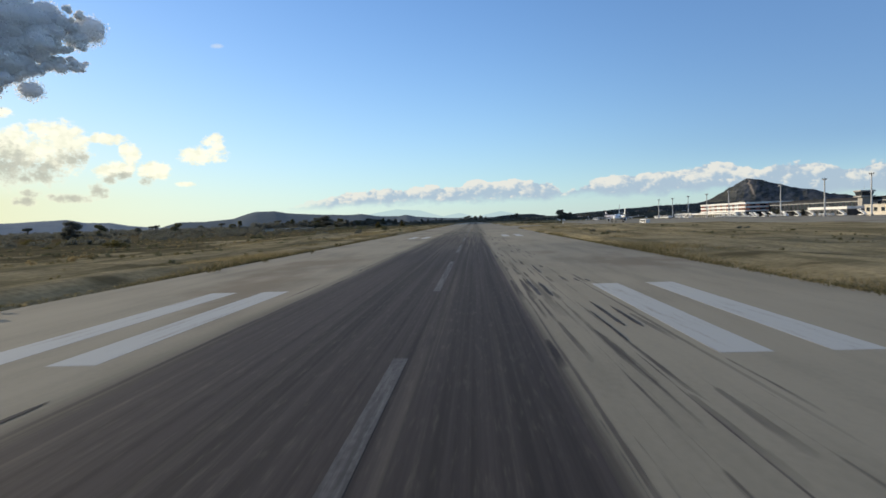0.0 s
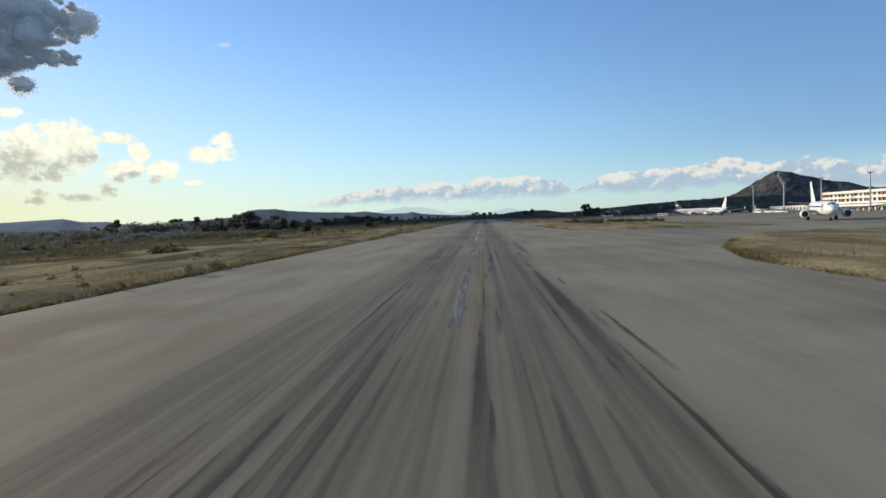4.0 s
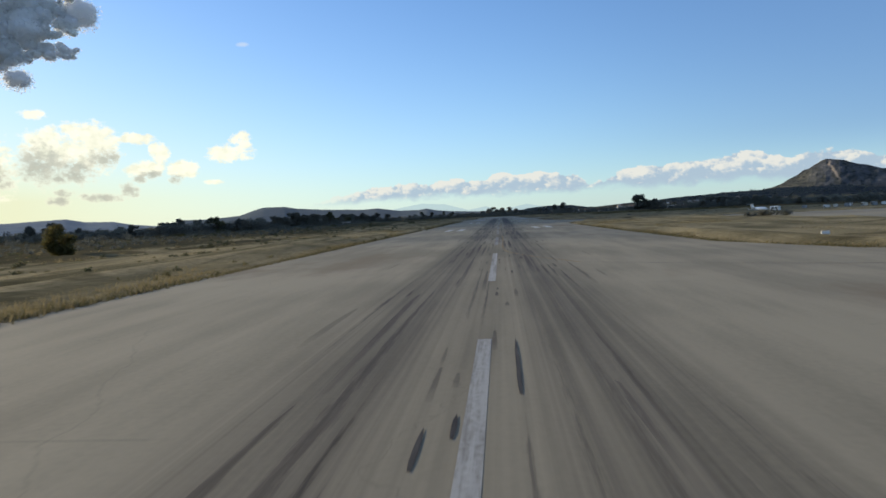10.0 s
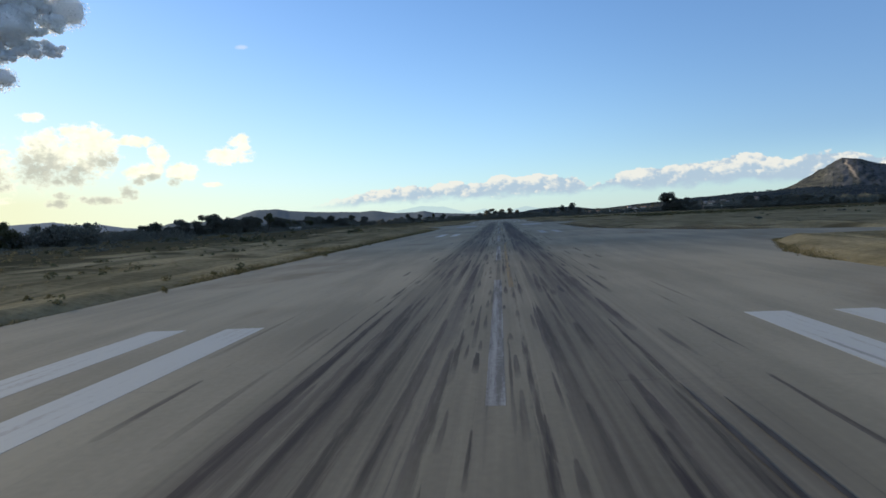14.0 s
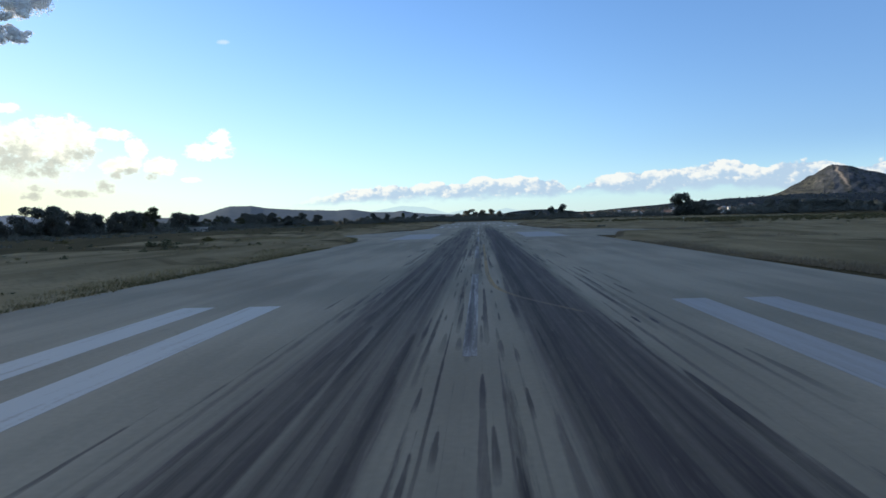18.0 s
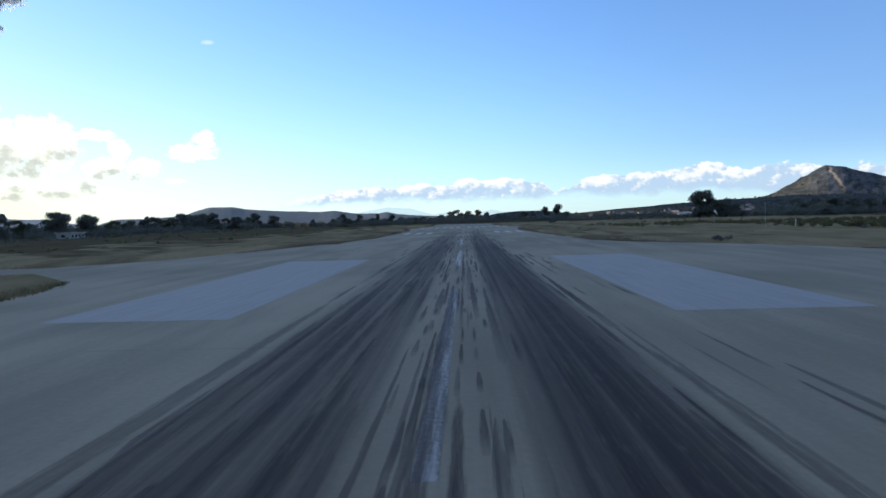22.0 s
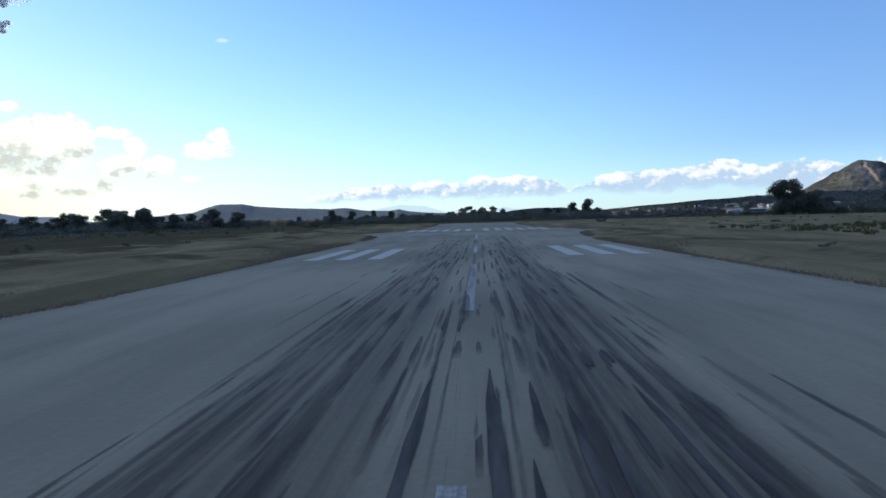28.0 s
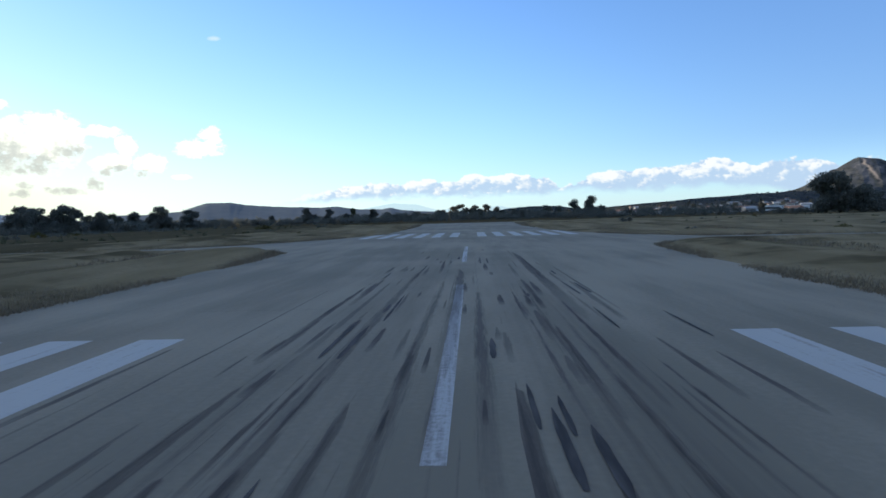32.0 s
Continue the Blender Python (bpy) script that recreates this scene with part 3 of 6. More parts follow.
def verge(side, inner, outer, label):
    """A bumpy strip of grass from its inner to its outer edge; stops of (along, across)."""
    y0, y1 = inner[0][0], inner[-1][0]
    n = max(8, int((y1 - y0) / 5))
    cols = [0, 0.008, 0.018, 0.03, 0.045, 0.06, 0.08, 0.1, 0.125, 0.15, 0.18, 0.21, 0.25, 0.3, 0.36, 0.43, 0.5, 0.6, 0.7, 0.8, 0.9, 1.0]
    verts, faces = [], []
    for i in range(n + 1):
        y = y0 + (y1 - y0) * i / n
        a, b = between(inner, y) + noise.noise((y * 0.11, side * 3.0, 1.7)) * 0.55 + noise.noise((y * 0.5, side, 4.2)) * 0.25, between(outer, y)
        b = max(b, a + 0.5)
        for k, c in enumerate(cols):
            x = a + (b - a) * c
            lift = min(c * (b - a) / 2.5, 1.0)
            z = -0.02 + lift * (0.14 + (1.2 if side < 0 else 0.7) * max(0.0, noise.noise((x * 0.17, y * 0.012, 6.0))) + 0.45 * (noise.noise((x * 0.12, y * 0.05, 2.0)) + 0.5) + 0.16 * noise.noise((x * 0.5, y * 0.3, 9.0)))
            z *= min(1.0, (n - i) / 1.5, i / 1.5) if min(n - i, i) < 2 else 1.0
            verts.append((side * x, y, z if 0 < k < len(cols) - 1 else -0.07))
    w = len(cols)
    for i in range(n):
        for k in range(w - 1):
            q = (i * w + k, i * w + k + 1, (i + 1) * w + k + 1, (i + 1) * w + k)
            faces.append(q if side > 0 else q[::-1])
    return setting("grass_verge", Form().add(verts, faces), GRASS, label, True)


L1 = [(-200, 24.5), (60, 24.0), (220, 25.0), (420, 23.4), (600, 22.8), (900, 24.0), (1044, 22.8), (1060, 25.2), (1074, 27.4), (1082, 30), (1088, 46), (1092, 90)]
L2 = [(1098, 90), (1103, 45), (1112, 37), (1136, 31), (1165, 25.5), (1195, 21), (1299, 21.2), (1314, 22.5), (1320, 30), (1328, 90)]
L3 = [(1332, 90), (1337, 46), (1345, 38), (1365, 27), (1393, 19.5), (1500, 20.5), (1605, 25)]
R1 = [(-200, 22.5), (80, 21.8), (200, 21.8), (322, 22.8), (340, 27), (363, 36), (384, 66)]
R2 = [(433, 58), (435, 44), (438, 33), (453, 25), (500, 23.3), (552, 23.4), (575, 33), (600, 53), (612, 70)]
R3 = [(647, 66), (650, 42), (658, 31), (678, 24.8), (729, 23.8), (830, 23.6), (838, 25), (859, 32), (870, 62)]
R4 = [(858, 120), (868, 75), (881, 56), (905, 38), (948, 26), (1000, 24), (1040, 23.4), (1054, 26.6), (1070, 30), (1084, 33), (1089, 70)]
R5 = [(1094, 90), (1103, 44), (1121, 38), (1138, 27), (1150, 22.6), (1180, 21.5), (1271, 19.4), (1298, 21.3), (1314, 22.8), (1319, 30), (1326, 90)]
R6 = [(1331, 90), (1339, 38), (1356, 29), (1375, 23), (1400, 20.5), (1476, 19.2), (1605, 22)]
VERGES = []
for side, inner, out, label in (
        (-1, L1, 190, "dry tufted grass verge beside the runway"), (-1, L2, 190, "grass island between two taxiway stubs"),
        (-1, L3, 190, "grass beyond the last taxiway stub"), (1, R1, 76, "straw-coloured grass between runway and apron"),
        (1, R2, 74, "rounded grass island with low bushes"), (1, R3, 80, "rounded grass island beside the apron"),
        (1, R4, 260, "wide mown grass field beside the runway"), (1, R5, 260, "grass field between two taxiway stubs"),
        (1, R6, 260, "grass field at the runway's end")):
    outer = [(inner[0][0], out), (inner[-1][0], out)] if inner is not R1 else [(-200, 124), (225, 120), (270, 116), (340, 93), (384, 76)]
    VERGES.append((side, inner, out))
    verge(side, inner, outer, label)

# ---- painted markings ----
MARK = 0.006


def strip(x0, y0, x1, y1, z=MARK):
    return Form().slab([(x0, y0), (x1, y0), (x1, y1), (x0, y1)], -0.02, z)


for k in range(0, 27):
    far_end = 20.9 + 50 * k
    part("centreline_dash", strip(-0.23, far_end - 30, 0.23, far_end), FAINT_DASH if k < 8 else WORN_DASH if 13 < k < 22 else DASH_MARK, runway, "worn white centreline dash")
for y0, bars in ((20.8, 2), (170.6, 2), (780.9, 2), (931.5, 2), (1231.1, 3)):
    for s in (1, -1):
        for i in range(bars):
            a = 9.6 + i * 3.37
            x0, x1 = sorted((s * a, s * (a + 1.62)))
            part("touchdown_bar", strip(x0, y0, x1, y0 + 22.5), PALE_BLOCK if y0 == 931.5 and s > 0 else WHITE_MARK, runway, "white touchdown zone bar")
for s in (1, -1):
    x0, x1 = sorted((s * 9.8, s * 18.4))
    part("aiming_block", strip(x0, 1060, x1, 1104.5), PALE_BLOCK, runway, "wide faded pale aiming point block")
    for i in range(6):
        x0, x1 = sorted((s * (1.9 + i * 3.55), s * (3.7 + i * 3.55)))
        part("threshold_bar", strip(x0, 1362, x1, 1394), WHITE_MARK, runway, "white threshold bar")


def guide(points, label, half=0.145, mat=None):
    """A painted line of even width that bends smoothly through a few points."""
    pts = [Vector(p) for p in points]
    fine_pts = []
    for i in range(len(pts) - 1):
        p0, p1, p2, p3 = pts[max(i - 1, 0)], pts[i], pts[i + 1], pts[min(i + 2, len(pts) - 1)]
        for k in range(8):
            t = k / 8
            fine_pts.append(0.5 * ((2 * p1) + (p2 - p0) * t + (2 * p0 - 5 * p1 + 4 * p2 - p3) * t * t + (3 * p1 - p0 - 3 * p2 + p3) * t ** 3))
    fine_pts.append(pts[-1])
    verts, faces = [], []
    for i, p in enumerate(fine_pts):
        d = (fine_pts[min(i + 1, len(fine_pts) - 1)] - fine_pts[max(i - 1, 0)]).normalized()
        side_v = Vector((-d.y, d.x)) * half
        verts += [(p.x + side_v.x, p.y + side_v.y, MARK * 1.6), (p.x - side_v.x, p.y - side_v.y, MARK * 1.6)]
    faces = [(2 * i, 2 * i + 1, 2 * i + 3, 2 * i + 2) for i in range(len(fine_pts) - 1)]
    part("guide_line", Form().add(verts, faces), mat or YELLOW_MARK, runway, label)


guide([(1.05, 290), (1.05, 330), (1.1, 352), (2.4, 360), (7.5, 369.5), (13.4, 377.7)], "yellow taxi line bending off to the apron")
guide([(6.7, 425), (2.0, 433), (1.0, 438), (1.0, 460), (1.0, 495)], "yellow taxi line joining the runway from the apron")
guide([(1.2, 530), (1.25, 560), (1.3, 590), (2.5, 595.4), (8.7, 604.8), (13, 608.5)], "yellow taxi line bending off to the apron")
guide([(7.0, 654), (3.0, 666), (1.05, 677), (0.95, 700), (0.95, 731)], "yellow taxi line joining the runway from the apron")
guide([(0.8, 816), (0.8, 850), (1.1, 881), (2.2, 887.3), (5.1, 893.2), (12.3, 900), (22, 902)], "yellow taxi line bending off to the apron")
guide([(4.8, 950), (1.8, 958.2), (0.95, 968), (0.9, 990), (0.9, 1026)], "yellow taxi line joining the runway")

# where the lines leave the runway they are worn down to a thin dark trace
for points in ([(13.4, 377.7), (30, 391), (62, 405)], [(6.7, 425), (22, 417), (58, 406)], [(13, 608.5), (30, 620), (64, 631)], [(7.0, 654), (26, 643), (62, 634)]):
    guide(points, "faded dark trace of a taxi line", 0.09, WORN_TRACE)

# single tyre marks: blunt smears, often of two wheels side by side
rng = np.random.default_rng(4)


def smear(x, y, long, half, z, lean=0.0):
    """A smear with a ragged outline, blunt where it fades out and pointed where the wheel touched down."""
    n = 4 + int(min(long, 30) * 0.6)
    verts = []
    for k in range(n + 1):
        f = k / n
        wide = half * min(1.0, 0.45 + 4.0 * f, 3.2 * (1.0 - f) + 0.12) * (1 + 0.25 * noise.noise((y * 0.7 + k * 0.9, x * 3.0, 2.0)))
        mid_x = x + lean * f * long + half * 0.25 * noise.noise((y * 0.3 + k * 0.35, x, 5.0))
        verts += [(mid_x - wide, y + f * long, z), (mid_x + wide * (0.85 + 0.3 * abs(noise.noise((k * 1.7, y, 8.0)))), y + f * long, z)]
    part("tyre_mark", Form().add(verts, [(k, k + 1, k + 3, k + 2) for k in range(0, 2 * n, 2)]), SKID, runway)


for i in range(90):
    pick = rng.random()
    y = rng.uniform(-30, 90) if pick < 0.22 else rng.uniform(740, 1130) if pick < 0.36 else rng.uniform(1110, 1300) if pick < 0.97 else rng.uniform(300, 700)
    if y < 100:
        x = rng.uniform(5.2, 9.5) if rng.random() < 0.75 else rng.uniform(-9.5, -7.5)
    else:
        x = rng.choice([-3.0, 3.6, -0.9, 1.1, 6.6], p=[0.38, 0.40, 0.06, 0.07, 0.09]) + rng.normal(0, 1.0) * rng.choice([0.2, 1.0])
    long = rng.uniform(1.0, 4.0) if rng.random() < 0.7 else rng.uniform(4, 11)
    half, lean = rng.uniform(0.05, 0.12), rng.normal(0, 0.006)
    for k, dx_ in enumerate((0.0, 0.62) if rng.random() < 0.4 else (0.0,)):
        smear(x + dx_, y + k * rng.uniform(-0.6, 0.6), long * (1 - 0.2 * k), half, MARK * 2.2 + 0.0001 * (i % 40), lean)
for x, y, long in ((5.25, 452.8, 4.6), (4.0, 455.0, 2.4), (-1.5, 468.5, 7.0), (-2.0, 470.0, 6.0), (0.55, 478.0, 5.0), (0.2, 489.0, 9.0), (-0.5, 474.0, 4.0),
                   (-1.9, 563.0, 1.8), (-1.8, 566.0, 1.6), (-1.7, 568.6, 1.5), (-1.5, 571.0, 1.6), (-1.1, 573.4, 1.4), (1.7, 565.0, 1.0), (1.75, 569.8, 0.9), (2.5, 565.6, 0.9), (1.5, 572.5, 1.0), (3.1, 566.0, 0.9)):
    smear(x, y, long * 1.3, 0.06, MARK * 2.9)
# longer single tracks that run outside the two dark lanes
for x, y, long in ((2.7, 330.0, 26.0), (6.1, 140.0, 14.0), (7.0, 156.0, 9.0), (7.3, 893.0, 24.0), (8.6, 898.0, 16.0), (7.3, 1080.0, 32.0), (8.1, 1084.0, 14.0), (6.6, 1090.0, 11.0),
                   (7.3, 960.0, 9.0), (8.6, 1252.3, 6.1), (-1.6, 1224.2, 7.7), (3.5, 1223.5, 5.0), (-6.5, 1227.8, 4.1), (1.0, 613.7, 7.0), (-0.4, 610.6, 1.6), (-1.0, 609.0, 2.3), (8.0, 87.0, 14.0), (7.4, 23.0, 8.0)):
    smear(x, y, long, 0.06, MARK * 2.9, 0.003)
for x, y, long, half, lean in ((1.6, 734.0, 24.6, 0.10, 0.040), (2.95, 736.0, 26.0, 0.11, 0.025), (3.75, 735.0, 25.0, 0.08, 0.034), (1.1, 741.0, 13.0, 0.05, 0.0), (-1.05, 742.0, 15.0, 0.05, 0.0), (2.6, 142.0, 15.0, 0.12, 0.0),
                                (-0.85, 1168.0, 10.0, 0.13, 0.004), (0.8, 1166.0, 13.0, 0.15, -0.008), (1.35, 1165.0, 7.0, 0.10, 0.0), (2.3, 1167.0, 9.0, 0.12, 0.01), (-1.65, 1221.0, 11.0, 0.10, 0.01), (-2.6, 1219.0, 8.0, 0.08, 0.0),
                                (2.05, 1218.0, 11.0, 0.09, 0.0), (3.3, 1219.0, 12.0, 0.12, 0.0), (4.5, 1217.0, 13.0, 0.12, 0.0), (1.6, 1084.0, 14.0, 0.09, 0.0), (0.45, 1080.0, 30.0, 0.06, 0.0), (-0.85, 1076.0, 30.0, 0.06, 0.0)):
    smear(x, y, long, half, MARK * 3.2, lean)
for x, y in ((12.0, 460.5), (2.9, 701.3)):
    part("oil_stain", Form().slab([(x + 0.5 * math.cos(t) * (1 + 0.25 * math.sin(3 * t)), y + 0.22 * math.sin(t) * (1 + 0.3 * math.cos(2 * t))) for t in np.linspace(0, 2 * math.pi, 15)[:-1]], -0.02, MARK * 1.4), SKID, runway, "small dark oil stain")

# ---- hills and ridges ----
HILL_AT = (1660.0, 4255.0)
PROFILE = [(-1900, 4), (-1500, 8), (-1116, 18), (-908, 25), (-708, 31), (-540, 42), (-385, 54), (-300, 66), (-216, 90), (-150, 124), (-80, 168), (-30, 199), (0, 211),
           (60, 197), (130, 176), (246, 147), (370, 120), (446, 99), (570, 76), (660, 61), (850, 32), (1100, 12), (1500, 2)]


def hill_mesh():
    verts, faces = [], []
    ls, ds = np.arange(-1900, 1501, 20.0), np.arange(-760, 761, 40.0)
    for d in ds:
        for l in ls:
            p = between(PROFILE, l)
            crest = math.exp(-(d / (230 + 0.5 * p)) ** 2)
            n = noise.fractal((l * 0.006, d * 0.006, 3.0), 0.8, 2.1, 5)
            gully = abs(noise.noise((l * 0.011 + 0.002 * d, d * 0.0025, 8.0)))
            knob = 9.0 * max(0.0, noise.noise((l * 0.045, d * 0.03, 2.0))) * min(1.0, p / 60) * crest
            verts.append((l, d, knob + p * crest * (1 + 0.05 * n) - gully * 0.17 * p * crest * min(1, abs(d) / 120) + 3.0 * n * crest - 1))
    w = len(ls)
    for r in range(len(ds) - 1):
        for c in range(w - 1):
            faces.append((r * w + c, r * w + c + 1, (r + 1) * w + c + 1, (r + 1) * w + c))
    return Form().add(verts, faces)


hill = setting("hill", hill_mesh(), HILL, "scrub-covered rocky hill with a pale gully", False)
hill.matrix_basis = spot(HILL_AT[0], HILL_AT[1], 0, -24.7)


def land(x, y):
    """Height of the ground that swells towards the hill."""
    a = between([(100, 0), (320, 9), (568, 28), (925, 50), (1300, 60), (1700, 20), (1900, 0)], x) * math.exp(-((y - 3500) / 560) ** 2)
    b = 6 * math.exp(-((x - 520) / 260) ** 2 - ((y - 2650) / 420) ** 2)
    c = 30 * math.exp(-((x - 245) / 170) ** 4 - ((y - 4030) / 260) ** 2)
    return a + b + c


def rolling(x0, x1, y0, y1, step):
    xs, ys = np.arange(x0, x1 + 1, step), np.arange(y0, y1 + 1, step)
    verts = [(x, y, land(x, y) * (1 + 0.12 * noise.noise((x * 0.01, y * 0.01, 5))) - 0.6) for y in ys for x in xs]
    w = len(xs)
    return Form().add(verts, [(r * w + c, r * w + c + 1, (r + 1) * w + c + 1, (r + 1) * w + c) for r in range(len(ys) - 1) for c in range(w - 1)])


setting("foothills", rolling(-60, 1900, 1950, 4500, 50), HILL, "low scrubby foothills below the rocky hill", True)


def ridge(name, crest, mat, label):
    """A ridge whose crest is given as (degrees from the heading, degrees up, distance) seen from the middle of the runway."""
    verts, rows_n = [], 6
    az_s = np.arange(crest[0][0], crest[-1][0], 0.12)
    for a in az_s:
        e = float(np.interp(a, [c[0] for c in crest], [c[1] for c in crest]))
        d = float(np.interp(a, [c[0] for c in crest], [c[2] for c in crest]))
        top_z = d * math.tan(radians(e)) + 4
        for k in range(rows_n):
            f = k / (rows_n - 2)
            dist = d - 1100 * (1 - f) if k < rows_n - 1 else d + 500
            z = top_z * (f ** 0.8 if k < rows_n - 1 else 0.2)
            z *= 1 + 0.10 * noise.noise((a * 0.9, k * 0.7, 3.0)) * (0.4 if k < rows_n - 2 else 0.25)
            z += noise.noise((a * 9.0, k * 1.3, 6.0)) * 3.0
            verts.append((dist * math.sin(radians(a)), 700 + dist * math.cos(radians(a)), z - 2))
    faces = [(i * rows_n + k, (i + 1) * rows_n + k, (i + 1) * rows_n + k + 1, i * rows_n + k + 1) for i in range(len(az_s) - 1) for k in range(rows_n - 1)]
    setting(name, Form().add(verts, faces), mat, label, True)


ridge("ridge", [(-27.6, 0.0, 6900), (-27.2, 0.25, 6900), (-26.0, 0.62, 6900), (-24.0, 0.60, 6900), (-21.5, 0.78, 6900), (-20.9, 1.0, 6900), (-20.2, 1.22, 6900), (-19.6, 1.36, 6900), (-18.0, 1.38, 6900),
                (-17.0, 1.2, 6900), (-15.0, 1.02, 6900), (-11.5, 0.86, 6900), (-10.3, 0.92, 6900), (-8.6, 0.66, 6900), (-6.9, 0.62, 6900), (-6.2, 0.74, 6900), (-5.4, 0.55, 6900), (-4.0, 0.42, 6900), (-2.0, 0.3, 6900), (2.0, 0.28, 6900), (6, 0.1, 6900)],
      HAZED_RIDGE, "long flat-topped wooded ridge on the horizon, tinted with haze")
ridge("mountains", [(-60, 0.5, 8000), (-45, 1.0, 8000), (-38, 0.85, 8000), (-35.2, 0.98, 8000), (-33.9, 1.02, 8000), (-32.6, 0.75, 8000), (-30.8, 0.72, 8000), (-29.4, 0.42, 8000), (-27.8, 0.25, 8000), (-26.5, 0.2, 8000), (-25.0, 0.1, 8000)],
      HAZED_FAR_RIDGE, "far mountains on the horizon, paled by haze in their colour")

# unseen cumulus added beside the runway, to take the sun from its second half
SHADE_CLOUD = grained((0.45, 0.47, 0.5), (0.7, 0.7, 0.7), 0.004, 0.02, 1.0, 0.0, 0.0)
cloud = Form()
crng = np.random.default_rng(9)
reach = 1200 / math.tan(radians(SUN_EL))
cx, cy = math.sin(radians(SUN_AZ)) * reach, math.cos(radians(SUN_AZ)) * reach
for i in range(120):
    u, v = crng.uniform(-1, 1), crng.uniform(-1, 1)
    px, py, r = cx + 40 + u * 330, cy + 1432 + v * 440, crng.uniform(95, 150)
    loops = [[(px + r * math.cos(t) * math.sin(p) * (1 + 0.12 * math.sin(5 * t + i)), py + r * math.sin(t) * math.sin(p), 1200 + r * 0.42 * math.cos(p)) for t in np.linspace(0, 2 * math.pi, 13)[:-1]] for p in np.linspace(0.12, math.pi - 0.12, 8)]
    cloud.rings(loops)
# thin unseen outriders before it, and three by themselves, added to dim the sun
outriders = [(crng.uniform(-120, 60), 695 + 105 * (i + 0.5) / 7, crng.uniform(9, 14)) for i in range(7)]
outriders += [(crng.uniform(-110, 60 + 22 * i), 828 + 7 * i, crng.uniform(16, 24)) for i in range(11)]
outriders += [(crng.uniform(-90, 330), crng.uniform(-80, 75), crng.uniform(16, 30)) for i in range(3)]
for across, along, r in outriders:
    px, py = cx + across, cy + along
    cloud.rings([[(px + r * math.cos(t) * math.sin(p), py + r * 1.4 * math.sin(t) * math.sin(p), 1200 + r * 0.5 * math.cos(p)) for t in np.linspace(0, 2 * math.pi, 11)[:-1]] for p in np.linspace(0.12, math.pi - 0.12, 6)])
setting("shade_cloud_bank", cloud, SHADE_CLOUD, "unseen grey cumulus bank added to shade the runway", True)


def puffs(form, spots, seed, n=26):
    """Billowing masses round places (x, y, z, radius), each a rough ball of many bulges, flatter below."""
    for i, (px, py, pz, r) in enumerate(spots):
        loops = []
        for p in np.linspace(0.1, math.pi - 0.1, n // 2):
            loop = []
            for t in np.linspace(0, 2 * math.pi, n + 1)[:-1]:
                d = Vector((math.sin(p) * math.cos(t), math.sin(p) * math.sin(t), math.cos(p)))
                q = d * 1.7 + Vector((i * 5.3, seed, 1.0))
                k = r * (1 + 0.30 * noise.noise(q) + 0.20 * abs(noise.noise(q * 2.3)) + 0.12 * abs(noise.noise(q * 5.1)))
                loop.append((px + d.x * k, py + d.y * k, pz + d.z * k * (0.8 if d.z > 0 else 0.6)))
            loops.append(loop)
        form.rings(loops)
    return form


# ---- plants ----
def leaves(form, lobes, count, size, rng, shell_bias=0.5):
    """Small four-cornered leaves scattered through rounded lobes (x, y, z, rx, ry, rz)."""
    vol = np.array([l[3] * l[4] * l[5] for l in lobes]) ** 0.7
    pick = rng.choice(len(lobes), count, p=vol / vol.sum())
    lob = np.array(lobes)[pick]
    d = rng.normal(size=(count, 3))
    d /= np.linalg.norm(d, axis=1)[:, None]
    c = lob[:, :3] + d * lob[:, 3:] * (rng.random(count) ** (1 - shell_bias))[:, None] * rng.uniform(0.75, 1.18, count)[:, None]
    a = rng.normal(size=(count, 3))
    a /= np.linalg.norm(a, axis=1)[:, None]
    b = np.cross(a, rng.normal(size=(count, 3)))
    b /= np.linalg.norm(b, axis=1)[:, None]
    s = size * rng.uniform(0.6, 1.35, count)[:, None]
    quad = np.stack([c - a * s, c - b * s * 0.6, c + a * s, c + b * s * 0.6], 1).reshape(-1, 3)
    n = len(form.v)
    form.v += [tuple(p) for p in quad.tolist()]
    form.f += [(n + 4 * i, n + 4 * i + 1, n + 4 * i + 2, n + 4 * i + 3) for i in range(count)]
    return form


# the dark cloud that stands high before the sun, of countless scraps of vapour round a dense core, and white shreds at its edge
def vapour(tone):
    m = bpy.data.materials.new("vapour")
    m.use_nodes = True
    tree = m.node_tree
    flat, thin, both = tree.nodes.new("ShaderNodeBsdfDiffuse"), tree.nodes.new("ShaderNodeBsdfTranslucent"), tree.nodes.new("ShaderNodeMixShader")
    for node in (flat, thin):
        node.inputs[0].default_value = (*tone, 1)
    tree.links.new(flat.outputs[0], both.inputs[1])
    tree.links.new(thin.outputs[0], both.inputs[2])
    tree.links.new(both.outputs[0], tree.nodes["Material Output"].inputs["Surface"])
    return m


FROM = Vector((-3542.0, 6313.0, 1440.0))
ASIDE = Vector((-FROM.y, FROM.x, 0)).normalized() * -1.0
krng = np.random.default_rng(5)
core, lobes, shreds = [], [], []
for u, v, r, count in ((-470, 390, 330, 16), (-700, 150, 270, 12), (-230, 430, 190, 10), (-90, 80, 85, 9), (-340, 120, 140, 8), (-900, -120, 260, 18), (-650, -20, 170, 12), (-780, 60, 180, 10), (-1190, 450, 480, 14), (-1310, -90, 270, 8), (-700, 690, 270, 8)):
    for i in range(count):
        a, b, c = krng.normal(0, 0.42, 3) * r
        mid_p = FROM + ASIDE * (u + a) + Vector((c * 0.6, c * 0.6, v + b * 0.8))
        q = r * krng.uniform(0.3, 0.55)
        core.append((*mid_p, q * 0.85))
        lobes.append((*mid_p, q * 1.15, q * 1.15, q * 0.95))
